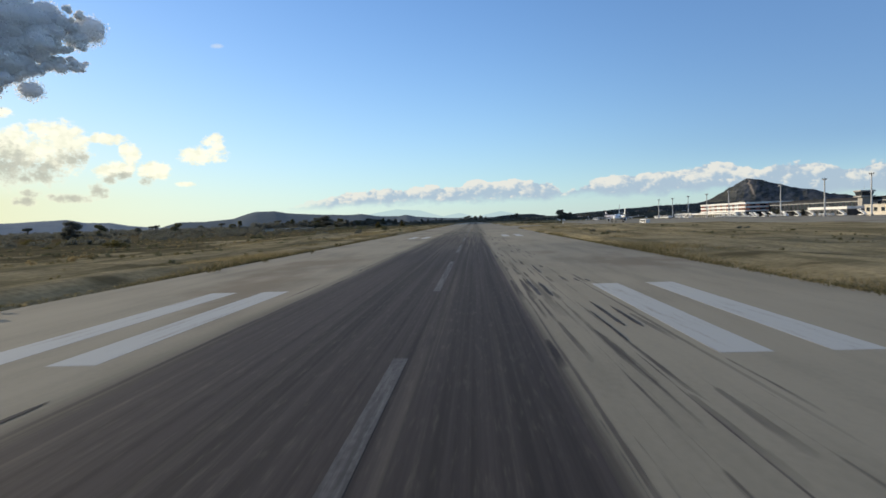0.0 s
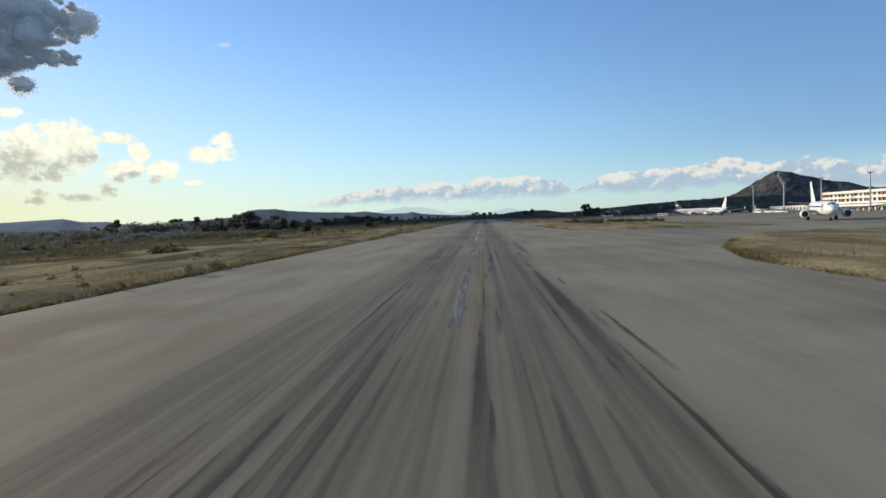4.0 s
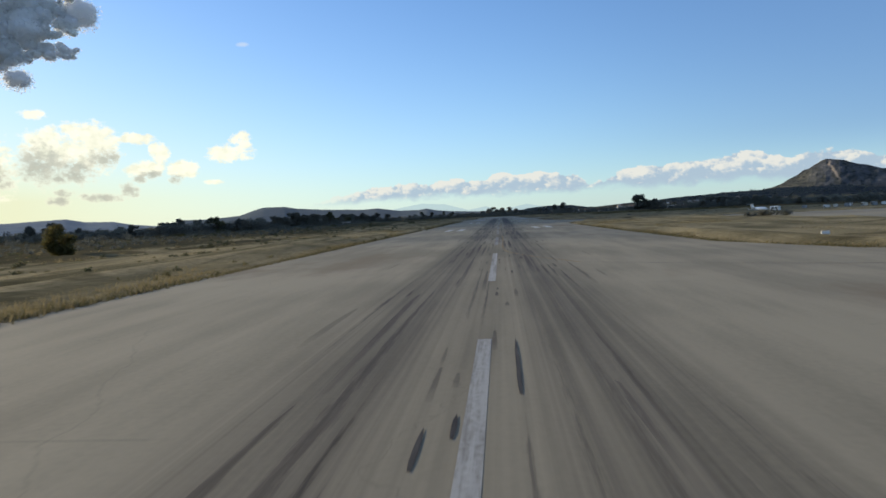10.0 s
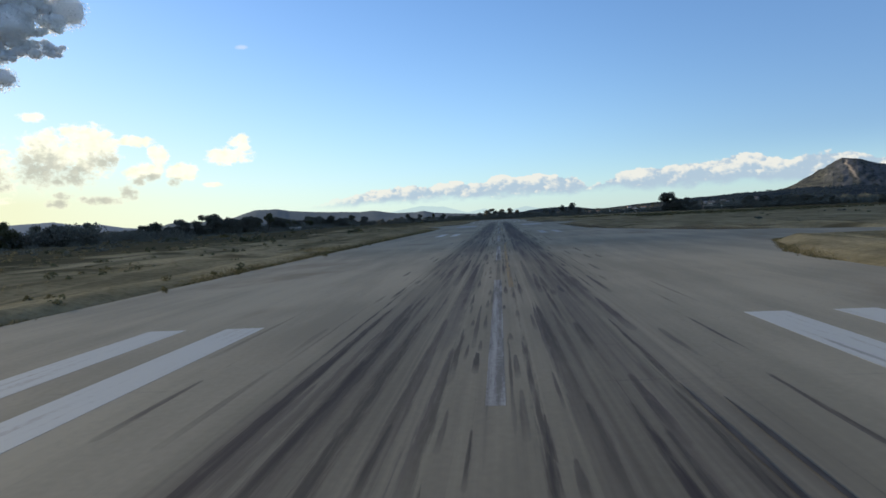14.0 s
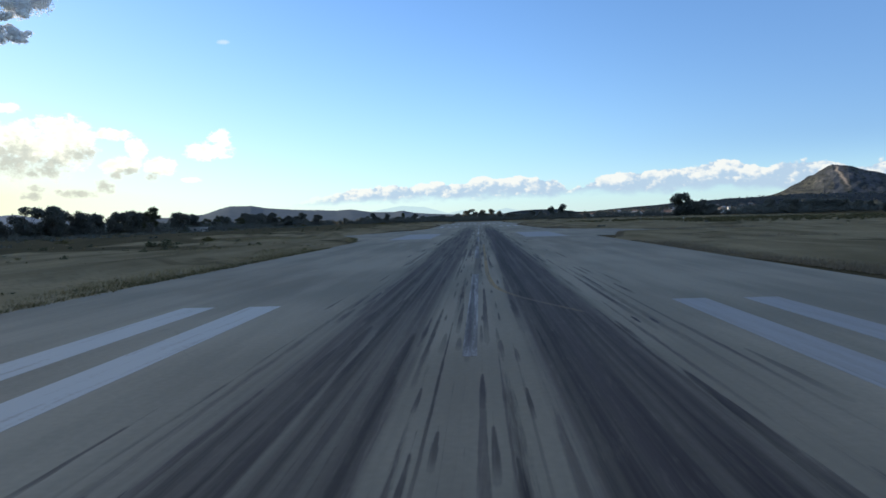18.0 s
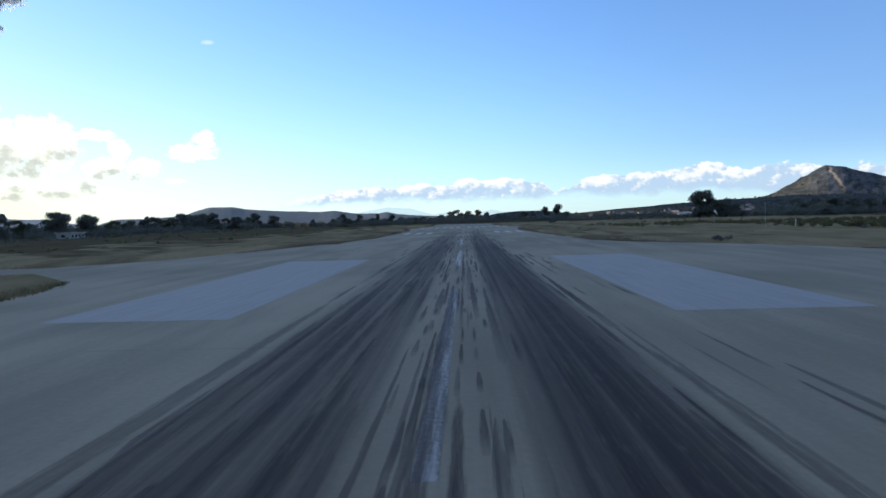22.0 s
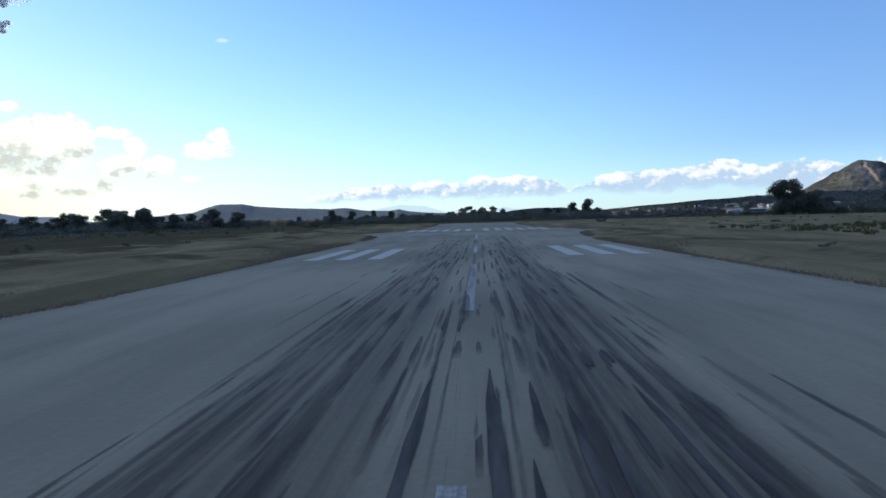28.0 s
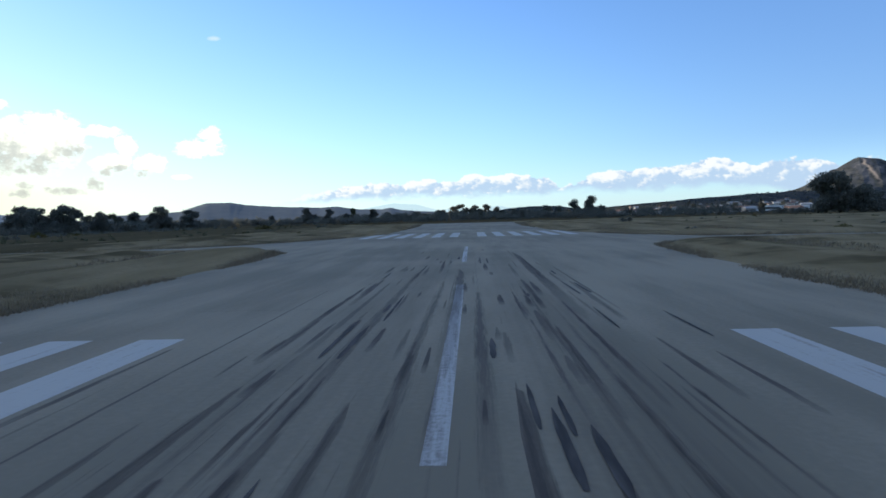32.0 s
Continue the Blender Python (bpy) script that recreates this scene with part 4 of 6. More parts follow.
for u, v, r in ((-60, 600, 60), (40, 545, 60), (-100, 285, 80), (20, 275, 55), (-620, 760, 45), (-900, 450, 80)):
    for i in range(4):
        a, b = krng.normal(0, 0.6, 2) * r
        mid_p = FROM + ASIDE * (u + a) + Vector((-60, -110, v + b * 0.6))
        q = r * krng.uniform(0.4, 0.7)
        shreds.append((*mid_p, q, q, q * 0.8))
GREY_VAPOUR = vapour((0.93, 0.94, 0.96))
dark_cloud = setting("dark_cloud", puffs(Form(), core, 2.0, 20), GREY_VAPOUR, "dark grey cumulus standing high towards the sun", True)
part("vapour_edge", leaves(Form(), lobes, 230000, 8.0, krng, 0.5), GREY_VAPOUR, dark_cloud)
part("white_shred", leaves(Form(), shreds, 14000, 8.0, krng, 0.4), vapour((0.97, 0.97, 0.96)), dark_cloud, "bright white shred of cloud")


def tree(kind, h, leaf, label, seed):
    rng = np.random.default_rng(seed)
    ob = thing("tree", label, "tree", "trees round the airfield")
    trunk, lobes = Form(), []
    lean = rng.normal(0, 0.03, 2) * h
    fork = {"broad": 0.22, "umbrella": 0.5, "round": 0.14, "tall": 0.18, "thin": 0.3}[kind] * h
    r0 = 0.026 * h
    trunk.tube([(0, 0, -0.3), (lean[0] * 0.3, lean[1] * 0.3, fork * 0.5), (lean[0], lean[1], fork), (lean[0] * 1.6, lean[1] * 1.6, h * 0.78)], [r0 * 1.3, r0, r0 * 0.8, r0 * 0.3], 7)
    n = {"broad": 9, "umbrella": 8, "round": 7, "tall": 9, "thin": 6}[kind]
    for i in range(n):
        t = 2 * math.pi * (i + rng.uniform(-0.3, 0.3)) / n
        if kind == "broad":
            rad, z, r = rng.uniform(0.14, 0.36) * h, rng.uniform(0.2, 0.82) * h, rng.uniform(0.15, 0.24) * h
        elif kind == "umbrella":
            rad, z, r = rng.uniform(0.1, 0.36) * h, rng.uniform(0.74, 0.9) * h, rng.uniform(0.1, 0.16) * h
        elif kind == "round":
            rad, z, r = rng.uniform(0.1, 0.3) * h, rng.uniform(0.22, 0.76) * h, rng.uniform(0.2, 0.28) * h
        elif kind == "tall":
            rad, z, r = rng.uniform(0.08, 0.22) * h, (0.18 + 0.66 * i / n) * h, rng.uniform(0.2, 0.26) * h
        else:
            rad, z, r = rng.uniform(0.05, 0.2) * h, rng.uniform(0.45, 0.9) * h, rng.uniform(0.07, 0.12) * h
        x, y = lean[0] + rad * math.cos(t), lean[1] + rad * math.sin(t)
        lobes.append((x, y, z, r, r, r * rng.uniform(0.6, 0.9)))
        trunk.tube([(lean[0] * 0.9, lean[1] * 0.9, fork * rng.uniform(0.8, 1.2)), (x * 0.55, y * 0.55, (fork + z) / 2), (x, y, z)], [r0 * 0.45, r0 * 0.3, r0 * 0.1], 5)
    if kind in ("broad", "round", "tall"):
        for i in range(7):    # skirts that hang almost to the ground
            t = 2 * math.pi * (i + rng.uniform(-0.4, 0.4)) / 7
            rad, r = rng.uniform(0.1, 0.3) * h, rng.uniform(0.13, 0.2) * h
            lobes.append((lean[0] + rad * math.cos(t), lean[1] + rad * math.sin(t), rng.uniform(0.14, 0.34) * h, r, r, r * 0.85))
    lobes.append((lean[0], lean[1], 0.82 * h, 0.17 * h, 0.17 * h, 0.14 * h) if kind != "umbrella" else (lean[0], lean[1], 0.84 * h, 0.25 * h, 0.25 * h, 0.1 * h))
    part("trunk", trunk, BARK, ob)
    part("crown", leaves(Form(), lobes, {"thin": 2200, "umbrella": 4000}.get(kind, 7600), 0.026 * h, rng, 0.55), leaf, ob)
    return ob


prng = np.random.default_rng(21)
KINDS = [("broad", LEAF_DARK, "dark broad eucalyptus with an uneven crown"), ("round", LEAF_DARK, "dark rounded evergreen tree"),
         ("umbrella", LEAF_DARK, "umbrella pine with a flat dark crown"), ("broad", LEAF_OLIVE, "olive-green broad tree beside the airfield"),
         ("tall", LEAF_DARK, "tall dark rounded eucalyptus"), ("thin", LEAF_OLIVE, "thin gappy tree with bare limbs"),
         ("round", LEAF_GOLD, "small golden-green willow in the grass"), ("broad", LEAF_DARK, "wide dark spreading tree")]
STOCK = []
FIRST = [True] * len(KINDS)
for i, (kind, leaf, label) in enumerate(KINDS):
    STOCK.append(tree(kind, 10.0, leaf, label, 50 + i))


def plant(k, x, y, h, z=0.0):
    """Stand a tree of stock k, 10 m tall as built, at its height."""
    m = spot(x, y, z, float(prng.uniform(0, 360)), h / 10.0)
    if FIRST[k]:
        STOCK[k].matrix_basis, FIRST[k] = m, False
    else:
        copy = copy_thing(STOCK[k], Matrix())
        copy.matrix_basis = m


for k, x, y, h in ((0, -153, 713, 15), (7, -166, 722, 13), (3, -141, 724, 11.5), (1, -132, 716, 10), (5, -186, 708, 12), (2, -205, 716, 11), (1, -222, 726, 9), (5, -246, 716, 12), (3, -258, 730, 9),
                   (6, -78, 570, 5.6), (6, -72, 706, 6.0), (1, -147, 708, 9), (3, -160, 704, 10), (1, -172, 712, 9), (7, -178, 720, 11), (1, -128, 728, 8), (3, -195, 722, 9), (3, -169, 998, 10.5), (1, -160, 1012, 9), (7, -190, 1022, 9.5), (0, -206, 1005, 8.5),
                   (0, -187, 1216, 14.5), (1, -203, 1168, 10.5), (7, -181, 1203, 14.5), (5, -167, 1262, 14.5), (0, -186, 1339, 13), (2, -190, 1300, 12),
                   (0, -216, 1594, 15), (7, -187, 1640, 15), (1, -236, 1552, 12), (7, -248, 1560, 13), (1, -176, 1550, 11), (1, -200, 1632, 12), (0, -172, 1646, 12.5), (4, -135, 1793, 14), (0, -220, 1560, 15), (0, -190, 1543, 14.5), (7, -206, 1552, 13.5), (0, -372, 1372, 16), (4, -120, 1806, 13), (5, -98, 1800, 13), (4, -84, 1815, 12),
                   (4, 121, 1925, 21.5), (4, 106, 1927, 18), (1, 90, 1930, 12.5), (0, 78, 1936, 13), (1, 134, 1940, 12),
                   (7, 209, 1627, 25), (4, 203, 1630, 23.5), (0, 228, 1637, 17.5), (1, 218, 1622, 16), (0, 240, 1645, 13),
                   (0, 324, 1644, 16), (7, 345, 1650, 15), (1, 303, 1655, 13), (4, 362, 1660, 14), (0, 385, 1668, 14), (1, 405, 1680, 12), (0, 430, 1700, 13),
                   (4, 516, 2043, 20.5), (0, 535, 2050, 18), (1, 500, 2055, 15), (7, 560, 2060, 17),
                   (0, -26, 2262, 19), (7, -12, 2268, 22), (0, 6, 2262, 20), (7, 24, 2266, 21), (1, 40, 2270, 17), (0, -42, 2275, 14),
                   (0, -178, 300, 10), (1, -214, 292, 8.5), (1, -252, 305, 9), (0, -275, 330, 10), (3, -310, 560, 11), (0, -330, 600, 10), (2, -300, 640, 9)):
    plant(k, x, y, h)
for i in range(9):    # taller crowns closing the gap in that row
    plant(int(prng.choice([0, 1, 7])), -188 + prng.uniform(-8, 8), 1178 + i * 15 + prng.uniform(-5, 5), prng.uniform(11.5, 14.5))
for i in range(11):    # a dark grove behind the wide field
    plant(int(prng.choice([0, 1, 4, 7])), 338 + i * 11 + prng.uniform(-5, 5), 1748 + prng.uniform(-8, 30), prng.uniform(14, 19))
for i in range(26):    # the row along the left boundary
    y = 1150 + i * 20.5 + prng.uniform(-6, 6)
    plant(int(prng.choice([0, 1, 3, 4, 7])), -194 - 0.02 * (y - 1180) + prng.uniform(-9, 9), y, prng.uniform(8.5, 12.5))
for i in range(22):    # round crowns along the far left edge of the field
    y = 960 + i * 31 + prng.uniform(-9, 9)
    plant(int(prng.choice([1, 1, 4])), -212 + prng.uniform(-12, 14), y, prng.uniform(7.0, 10.0))
for i in range(20):    # beyond the runway's end
    plant(int(prng.choice([0, 1, 4, 7])), -190 + i * 12.5 + prng.uniform(-5, 5), 1850 + prng.uniform(-60, 120), prng.uniform(7, 11))
for i in range(16):    # loose trees on the scrubland
    plant(int(prng.choice([0, 1, 2, 3, 7])), prng.uniform(-380, -215), 260 + i * 55 + prng.uniform(-20, 20), prng.uniform(7, 10.5))
for i in range(70):    # round the houses
    x, y = prng.uniform(150, 980), prng.uniform(1980, 3100)
    plant(int(prng.choice([0, 1, 4, 7])), x, y, prng.uniform(7, 12), land(x, y) - 0.6)
for i in range(14):    # behind the terminal and along the far grass
    plant(int(prng.choice([0, 1, 7])), prng.uniform(250, 420), 1000 + i * 44, prng.uniform(7, 11))
for i in range(10):
    plant(int(prng.choice([0, 1, 7])), 330 + prng.uniform(0, 60), 440 + i * 52, prng.uniform(10, 15))
for x, y, h in ((283, 660, 8.5), (281, 645, 7), (284, 560, 8), (282, 600, 6)):
    plant(1, x, y, h)


def wood(p0, p1, width, h, count, leaf, label, ground_of=None):
    """Far scrub and woodland as one mass of leaf clumps with an uneven top."""
    rng = np.random.default_rng(int(abs(p0[0] * 7 + p0[1] * 3 + h)))
    f, lobes = Form(), []
    for i in range(count):
        t, s = rng.random(), rng.uniform(-0.5, 0.5)
        dx_, dy_ = p1[0] - p0[0], p1[1] - p0[1]
        ln = math.hypot(dx_, dy_)
        x, y = p0[0] + dx_ * t - dy_ / ln * s * width, p0[1] + dy_ * t + dx_ / ln * s * width
        hh = h * (0.55 + 0.6 * noise.noise((x * 0.03, y * 0.03, 1.0)) ** 2 + 0.35 * rng.random())
        z = ground_of(x, y) if ground_of else 0.0
        r = hh * rng.uniform(0.5, 0.75)
        lobes.append((x, y, z + hh * 0.5, r, r, hh * 0.5))
    leaves(f, lobes, count * (48 if h < 2 else 165), (0.13 if h < 2 else 0.068) * h, rng, 0.55)
    tagged(part("woodland", f, leaf, None, label), kind="stuff", category="woodland")


wood((-430, 0), (-340, 700), 100, 6, 230, LEAF_DARK, "dark scrub wood across the dry fields")
wood((-330, 700), (-280, 1200), 80, 7, 190, LEAF_DARK, "dark scrub wood across the dry fields")
wood((-226, 1150), (-216, 1660), 30, 7.5, 220, LEAF_DARK, "dense dark hedge along the boundary")
wood((-210, 1690), (60, 1790), 34, 6, 150, LEAF_DARK, "dark hedge beyond the runway's end")
wood((-160, 1860), (260, 1930), 60, 9, 200, LEAF_DARK, "dark wood beyond the runway's end")
wood((60, 1700), (250, 1650), 20, 5, 90, LEAF_DARK, "dark hedge at the field's edge")
wood((225, 1620), (560, 1690), 50, 8, 190, LEAF_DARK, "dark wood at the field's edge")
wood((420, 1650), (900, 2150), 90, 10, 200, LEAF_DARK, "dark scrub wood on the rising ground")
wood((330, 930), (430, 1600), 110, 10, 260, LEAF_DARK, "dark scrub wood on the rising ground")
wood((380, 200), (390, 960), 60, 10, 120, LEAF_DARK, "dark wood behind the terminal")
wood((-900, 2100), (150, 2320), 70, 10, 170, LEAF_DARK, "far dark wood on the plain")
wood((150, 2300), (900, 2200), 120, 8, 130, LEAF_DARK, "far dark wood below the foothills", land)
wood((-115, -20), (-112, 1062), 130, 1.3, 520, LEAF_OLIVE, "low dry scrub scattered over the grass")
wood((-120, 1120), (-115, 1300), 120, 1.3, 110, LEAF_OLIVE, "low dry scrub scattered over the grass")
wood((-120, 1350), (-115, 1640), 130, 1.4, 170, LEAF_OLIVE, "low dry scrub scattered over the grass")
wood((150, 950), (170, 1070), 150, 1.1, 50, LEAF_OLIVE, "low dry scrub scattered over the field")
wood((160, 1120), (170, 1600), 170, 1.1, 160, LEAF_OLIVE, "low dry scrub scattered over the field")
wood((-170, 640), (-150, 1130), 50, 3.0, 130, LEAF_DARK, "dark thicket behind the dry grass")
wood((-130, 170), (-104, 560), 44, 3.2, 170, LEAF_DARK, "dark thicket of weeds beyond the dry grass")
wood((145, 1160), (140, 1314), 120, 1.7, 900, WEED, "tall brown weeds beyond the mown strip")
wood((74, 1255), (70, 1314), 36, 1.4, 190, WEED, "tall brown weeds beyond the mown strip")
wood((-96, 470), (-120, 690), 46, 2.6, 110, LEAF_OLIVE, "dark thicket of weeds beyond the dry grass")
wood((-225, 702), (-132, 726), 34, 10, 75, LEAF_DARK, "dense dark wood behind the weeds")
wood((-200, 995), (-150, 1020), 30, 8, 60, LEAF_DARK, "dense dark wood behind the weeds")
wood((-300, 250), (-150, 640), 60, 5, 150, LEAF_DARK, "dark scrub wood across the dry fields")
for y in (-10, 280, 540, 790):
    wood((-42, y), (-46, y + 260), 44, 0.75, 260, WEED, "tall dry weeds in clumps on the verge")
    wood((-80, y), (-84, y + 260), 60, 0.95, 200, BLADE, "tall straw-coloured weeds in clumps on the verge")
    wood((-55, y), (-75, y + 260), 70, 1.1, 130, LEAF_OLIVE, "low dark bushes in clumps on the verge")
wood((50, 10), (52, 310), 46, 0.6, 260, WEED, "tall dry weeds in clumps on the verge")
wood((56, 450), (50, 590), 36, 0.6, 120, WEED, "tall dry weeds in clumps on the grass island")
wood((300, 1700), (760, 1980), 60, 13, 230, LEAF_DARK, "dark wood at the foot of the slope")
wood((-204, 1130), (-196, 1680), 26, 6.0, 210, LEAF_DARK, "dense dark thicket under the boundary trees")
wood((-222, 900), (-198, 1165), 34, 5.0, 110, LEAF_DARK, "dense dark thicket under the boundary trees")
wood((-150, 1120), (-160, 1300), 60, 1.7, 300, LEAF_DARK, "low dark weeds before the boundary hedge")
wood((-150, 1345), (-165, 1640), 60, 1.7, 420, LEAF_DARK, "low dark weeds before the boundary hedge")
wood((-115, 690), (-120, 1060), 70, 1.6, 380, LEAF_DARK, "low dark weeds before the far thicket")
wood((62, 20), (66, 320), 70, 0.6, 300, LEAF_OLIVE, "low olive weeds in clumps on the verge")
wood((-186, 1150), (-182, 1500), 16, 4.2, 150, LEAF_DARK, "dense dark hedge before the boundary trees")
wood((-140, 1700), (150, 1745), 20, 4.0, 110, LEAF_DARK, "low dark hedge beyond the runway's end")
wood((-255, 1515), (-165, 1575), 26, 6.5, 80, LEAF_DARK, "dense dark thicket under the boundary trees")
wood((-215, 1625), (-160, 1655), 20, 6.0, 40, LEAF_DARK, "dense dark thicket under the boundary trees")
wood((330, 2950), (1250, 3300), 420, 7, 330, LEAF_DARK, "scattered scrub on the slope above the village", land)
wood((-760, 100), (-800, 2200), 120, 9, 190, LEAF_DARK, "far dark wood on the plain")
wood((420, 1750), (1100, 2600), 160, 8, 170, LEAF_DARK, "scrub wood on the slope below the hill", land)
wood((450, 1000), (1300, 3400), 260, 9, 200, LEAF_DARK, "scrub wood on the slope below the hill", land)


def shrub(leaf, label, seed):
    rng = np.random.default_rng(seed)
    ob = thing("shrub", label, "shrub", "shrubs on the grass")
    lobes = [(rng.normal(0, 0.6), rng.normal(0, 0.6), rng.uniform(0.3, 0.6), rng.uniform(0.4, 0.7), rng.uniform(0.4, 0.7), rng.uniform(0.3, 0.5)) for _ in range(5)]
    stem = Form()
    for l in lobes:
        stem.tube([(0, 0, -0.1), (l[0] * 0.5, l[1] * 0.5, 0.2), (l[0], l[1], l[2])], [0.05, 0.035, 0.012], 5)
    part("stems", stem, BARK, ob)
    part("foliage", leaves(Form(), lobes, 420, 0.11, rng, 0.6), leaf, ob)
    return ob


SHRUBS = [shrub(LEAF_OLIVE, "low olive-green shrub in dry grass", 5), shrub(LEAF_DARK, "low dark shrub in dry grass", 6), shrub(LEAF_GOLD, "low yellowish shrub in dry grass", 7)]
SEEN = [True] * 3


def bush(k, x, y, s):
    m = spot(x, y, 0.02, float(prng.uniform(0, 360)), s)
    if SEEN[k]:
        SHRUBS[k].matrix_basis, SEEN[k] = m, False
    else:
        copy_thing(SHRUBS[k], Matrix()).matrix_basis = m


for i in range(26):
    bush(int(prng.choice([0, 0, 1])), prng.uniform(38, 70), prng.uniform(528, 592), prng.uniform(1.2, 2.2))
for i in range(110):
    y = prng.uniform(20, 1600)
    if 1075 < y < 1110 or 1312 < y < 1345:
        continue
    bush(int(prng.choice([0, 1, 2])), -prng.uniform(40, 175), y, prng.uniform(0.9, 2.4))
for i in range(26):
    bush(int(prng.choice([0, 1, 2])), prng.uniform(30, 70), prng.uniform(10, 300), prng.uniform(0.6, 1.2))
for i in range(40):
    y = prng.uniform(940, 1600)
    if 1075 < y < 1110 or 1312 < y < 1345:
        continue
    bush(int(prng.choice([0, 1, 2])), prng.uniform(32, 150), y, prng.uniform(0.6, 1.3))
bush(1, 57, 1487, 2.2)
for i in range(7):
    bush(1, 73 + prng.normal(0, 2.2), 791 + prng.normal(0, 2.5), prng.uniform(1.4, 2.3))

# tufts of grass, thick at the edge of the pavement
tuft = np.random.default_rng(33)


def tufts(side, inner, out, per_metre, deep, tall, label, mat):
    """Blades of grass on one verge, thickest along its inner edge; deep is how far they reach from it."""
    y0, y1 = inner[0][0], inner[-1][0]
    count = int((y1 - y0) * per_metre)
    ys = tuft.uniform(y0 + 3, y1 - 3, count)
    off = tuft.exponential(deep, count) + 0.15
    xs = np.interp(ys, [s[0] for s in inner], [s[1] for s in inner]) + off
    patch = np.array([noise.noise((x * 0.07, y * 0.03, 11.0)) for x, y in zip(xs, ys)])
    ok = (xs < out - 2) & (ys > -5) & (patch > -0.28)
    xs, ys, off, patch = xs[ok], ys[ok], off[ok], patch[ok]
    n = len(xs)
    h = tall * (0.35 + 1.0 * np.maximum(patch + 0.3, 0)) * (0.5 + 0.9 * tuft.random(n)) * np.where(off < 1.0, 0.6, 1.0)
    form = Form()
    for b in range(5):
        t = tuft.uniform(0, 6.283, n)
        bx, by = xs + tuft.normal(0, 0.24, n), ys + tuft.normal(0, 0.24, n)
        w = np.where(off < 6, 0.045, 0.075)
        wx, wy, tip = np.cos(t) * w, np.sin(t) * w, tuft.normal(0, 0.13, (2, n))
        low = np.full(n, -0.06)
        tri = np.stack([np.stack([side * (bx - wx), by - wy, low], 1), np.stack([side * (bx + wx), by + wy, low], 1),
                        np.stack([side * (bx + tip[0]), by + tip[1], h * (0.7 + 0.3 * tuft.random(n)) + 0.05], 1)], 1).reshape(-1, 3)
        k = len(form.v)
        form.v += [tuple(p) for p in tri.tolist()]
        form.f += [(k + 3 * i, k + 3 * i + 1, k + 3 * i + 2) for i in range(n)]
    tagged(part("grass", form, mat, None, label), kind="stuff", category="grass")


for side, inner, out in VERGES:
    if inner[0][0] < 840:
        tufts(side, inner, out, 46 if out < 100 else 56, 13, 0.55, "dry straw-coloured grass tufts along the runway", BLADE)
        tufts(side, inner, out, 18, 0.9, 0.36, "dark weeds along the pavement's edge", WEED)
    else:
        tufts(side, inner, out, 76, 14, 0.46, "tall brown-green grass along the runway", DRY_WEED)
        tufts(side, inner, out, 24, 1.4, 0.34, "brown weeds along the pavement's edge", DRY_WEED)

# ---- airport buildings, aircraft and vehicles ----
WHITE = grained((0.62, 0.60, 0.56), (0.78, 0.76, 0.72), 0.4, 3.0, 0.55, 0.0, 0.0)
WHITE_SKIN = grained((0.70, 0.71, 0.72), (0.80, 0.80, 0.80), 0.3, 4.0, 0.3, 0.0, 0.0)
LILAC = grained((0.46, 0.43, 0.50), (0.56, 0.53, 0.58), 0.3, 3.0, 0.35, 0.0, 0.0)
GREY = grained((0.22, 0.22, 0.22), (0.34, 0.34, 0.33), 0.8, 6.0, 0.6, 0.2, 0.0)
STEEL = grained((0.34, 0.34, 0.34), (0.50, 0.50, 0.49), 0.8, 6.0, 0.55, 0.2, 0.0)
BLACK = grained((0.012, 0.012, 0.013), (0.03, 0.03, 0.03), 2.0, 9.0, 0.7, 0.0, 0.0)
GLASS = grained((0.015, 0.02, 0.026), (0.03, 0.038, 0.045), 0.3, 2.0, 0.12, 0.0, 0.0)
RED_BAND = grained((0.34, 0.12, 0.085), (0.44, 0.17, 0.12), 0.6, 5.0, 0.7, 0.0, 0.0)
DARK_GLAZED = grained((0.030, 0.033, 0.040), (0.052, 0.055, 0.063), 0.2, 3.0, 0.9, 0.0, 0.0, 0.05)
ROOFING = grained((0.03, 0.03, 0.032), (0.055, 0.055, 0.057), 0.2, 3.0, 0.9, 0.0, 0.0, 0.05)
NAVY = grained((0.012, 0.016, 0.035), (0.022, 0.028, 0.055), 0.6, 5.0, 0.75, 0.0, 0.0)
CONCRETE = grained((0.26, 0.24, 0.21), (0.40, 0.37, 0.33), 0.3, 4.0, 0.85, 0.0, 0.0)
DARK_WALL = grained((0.022, 0.022, 0.025), (0.045, 0.045, 0.047), 0.2, 3.0, 0.6, 0.0, 0.0)
TERRACOTTA = grained((0.14, 0.085, 0.06), (0.22, 0.13, 0.09), 0.6, 4.0, 0.85, 0.0, 0.0)
CREAM = grained((0.46, 0.41, 0.33), (0.62, 0.57, 0.48), 0.3, 3.0, 0.85, 0.0, 0.0)


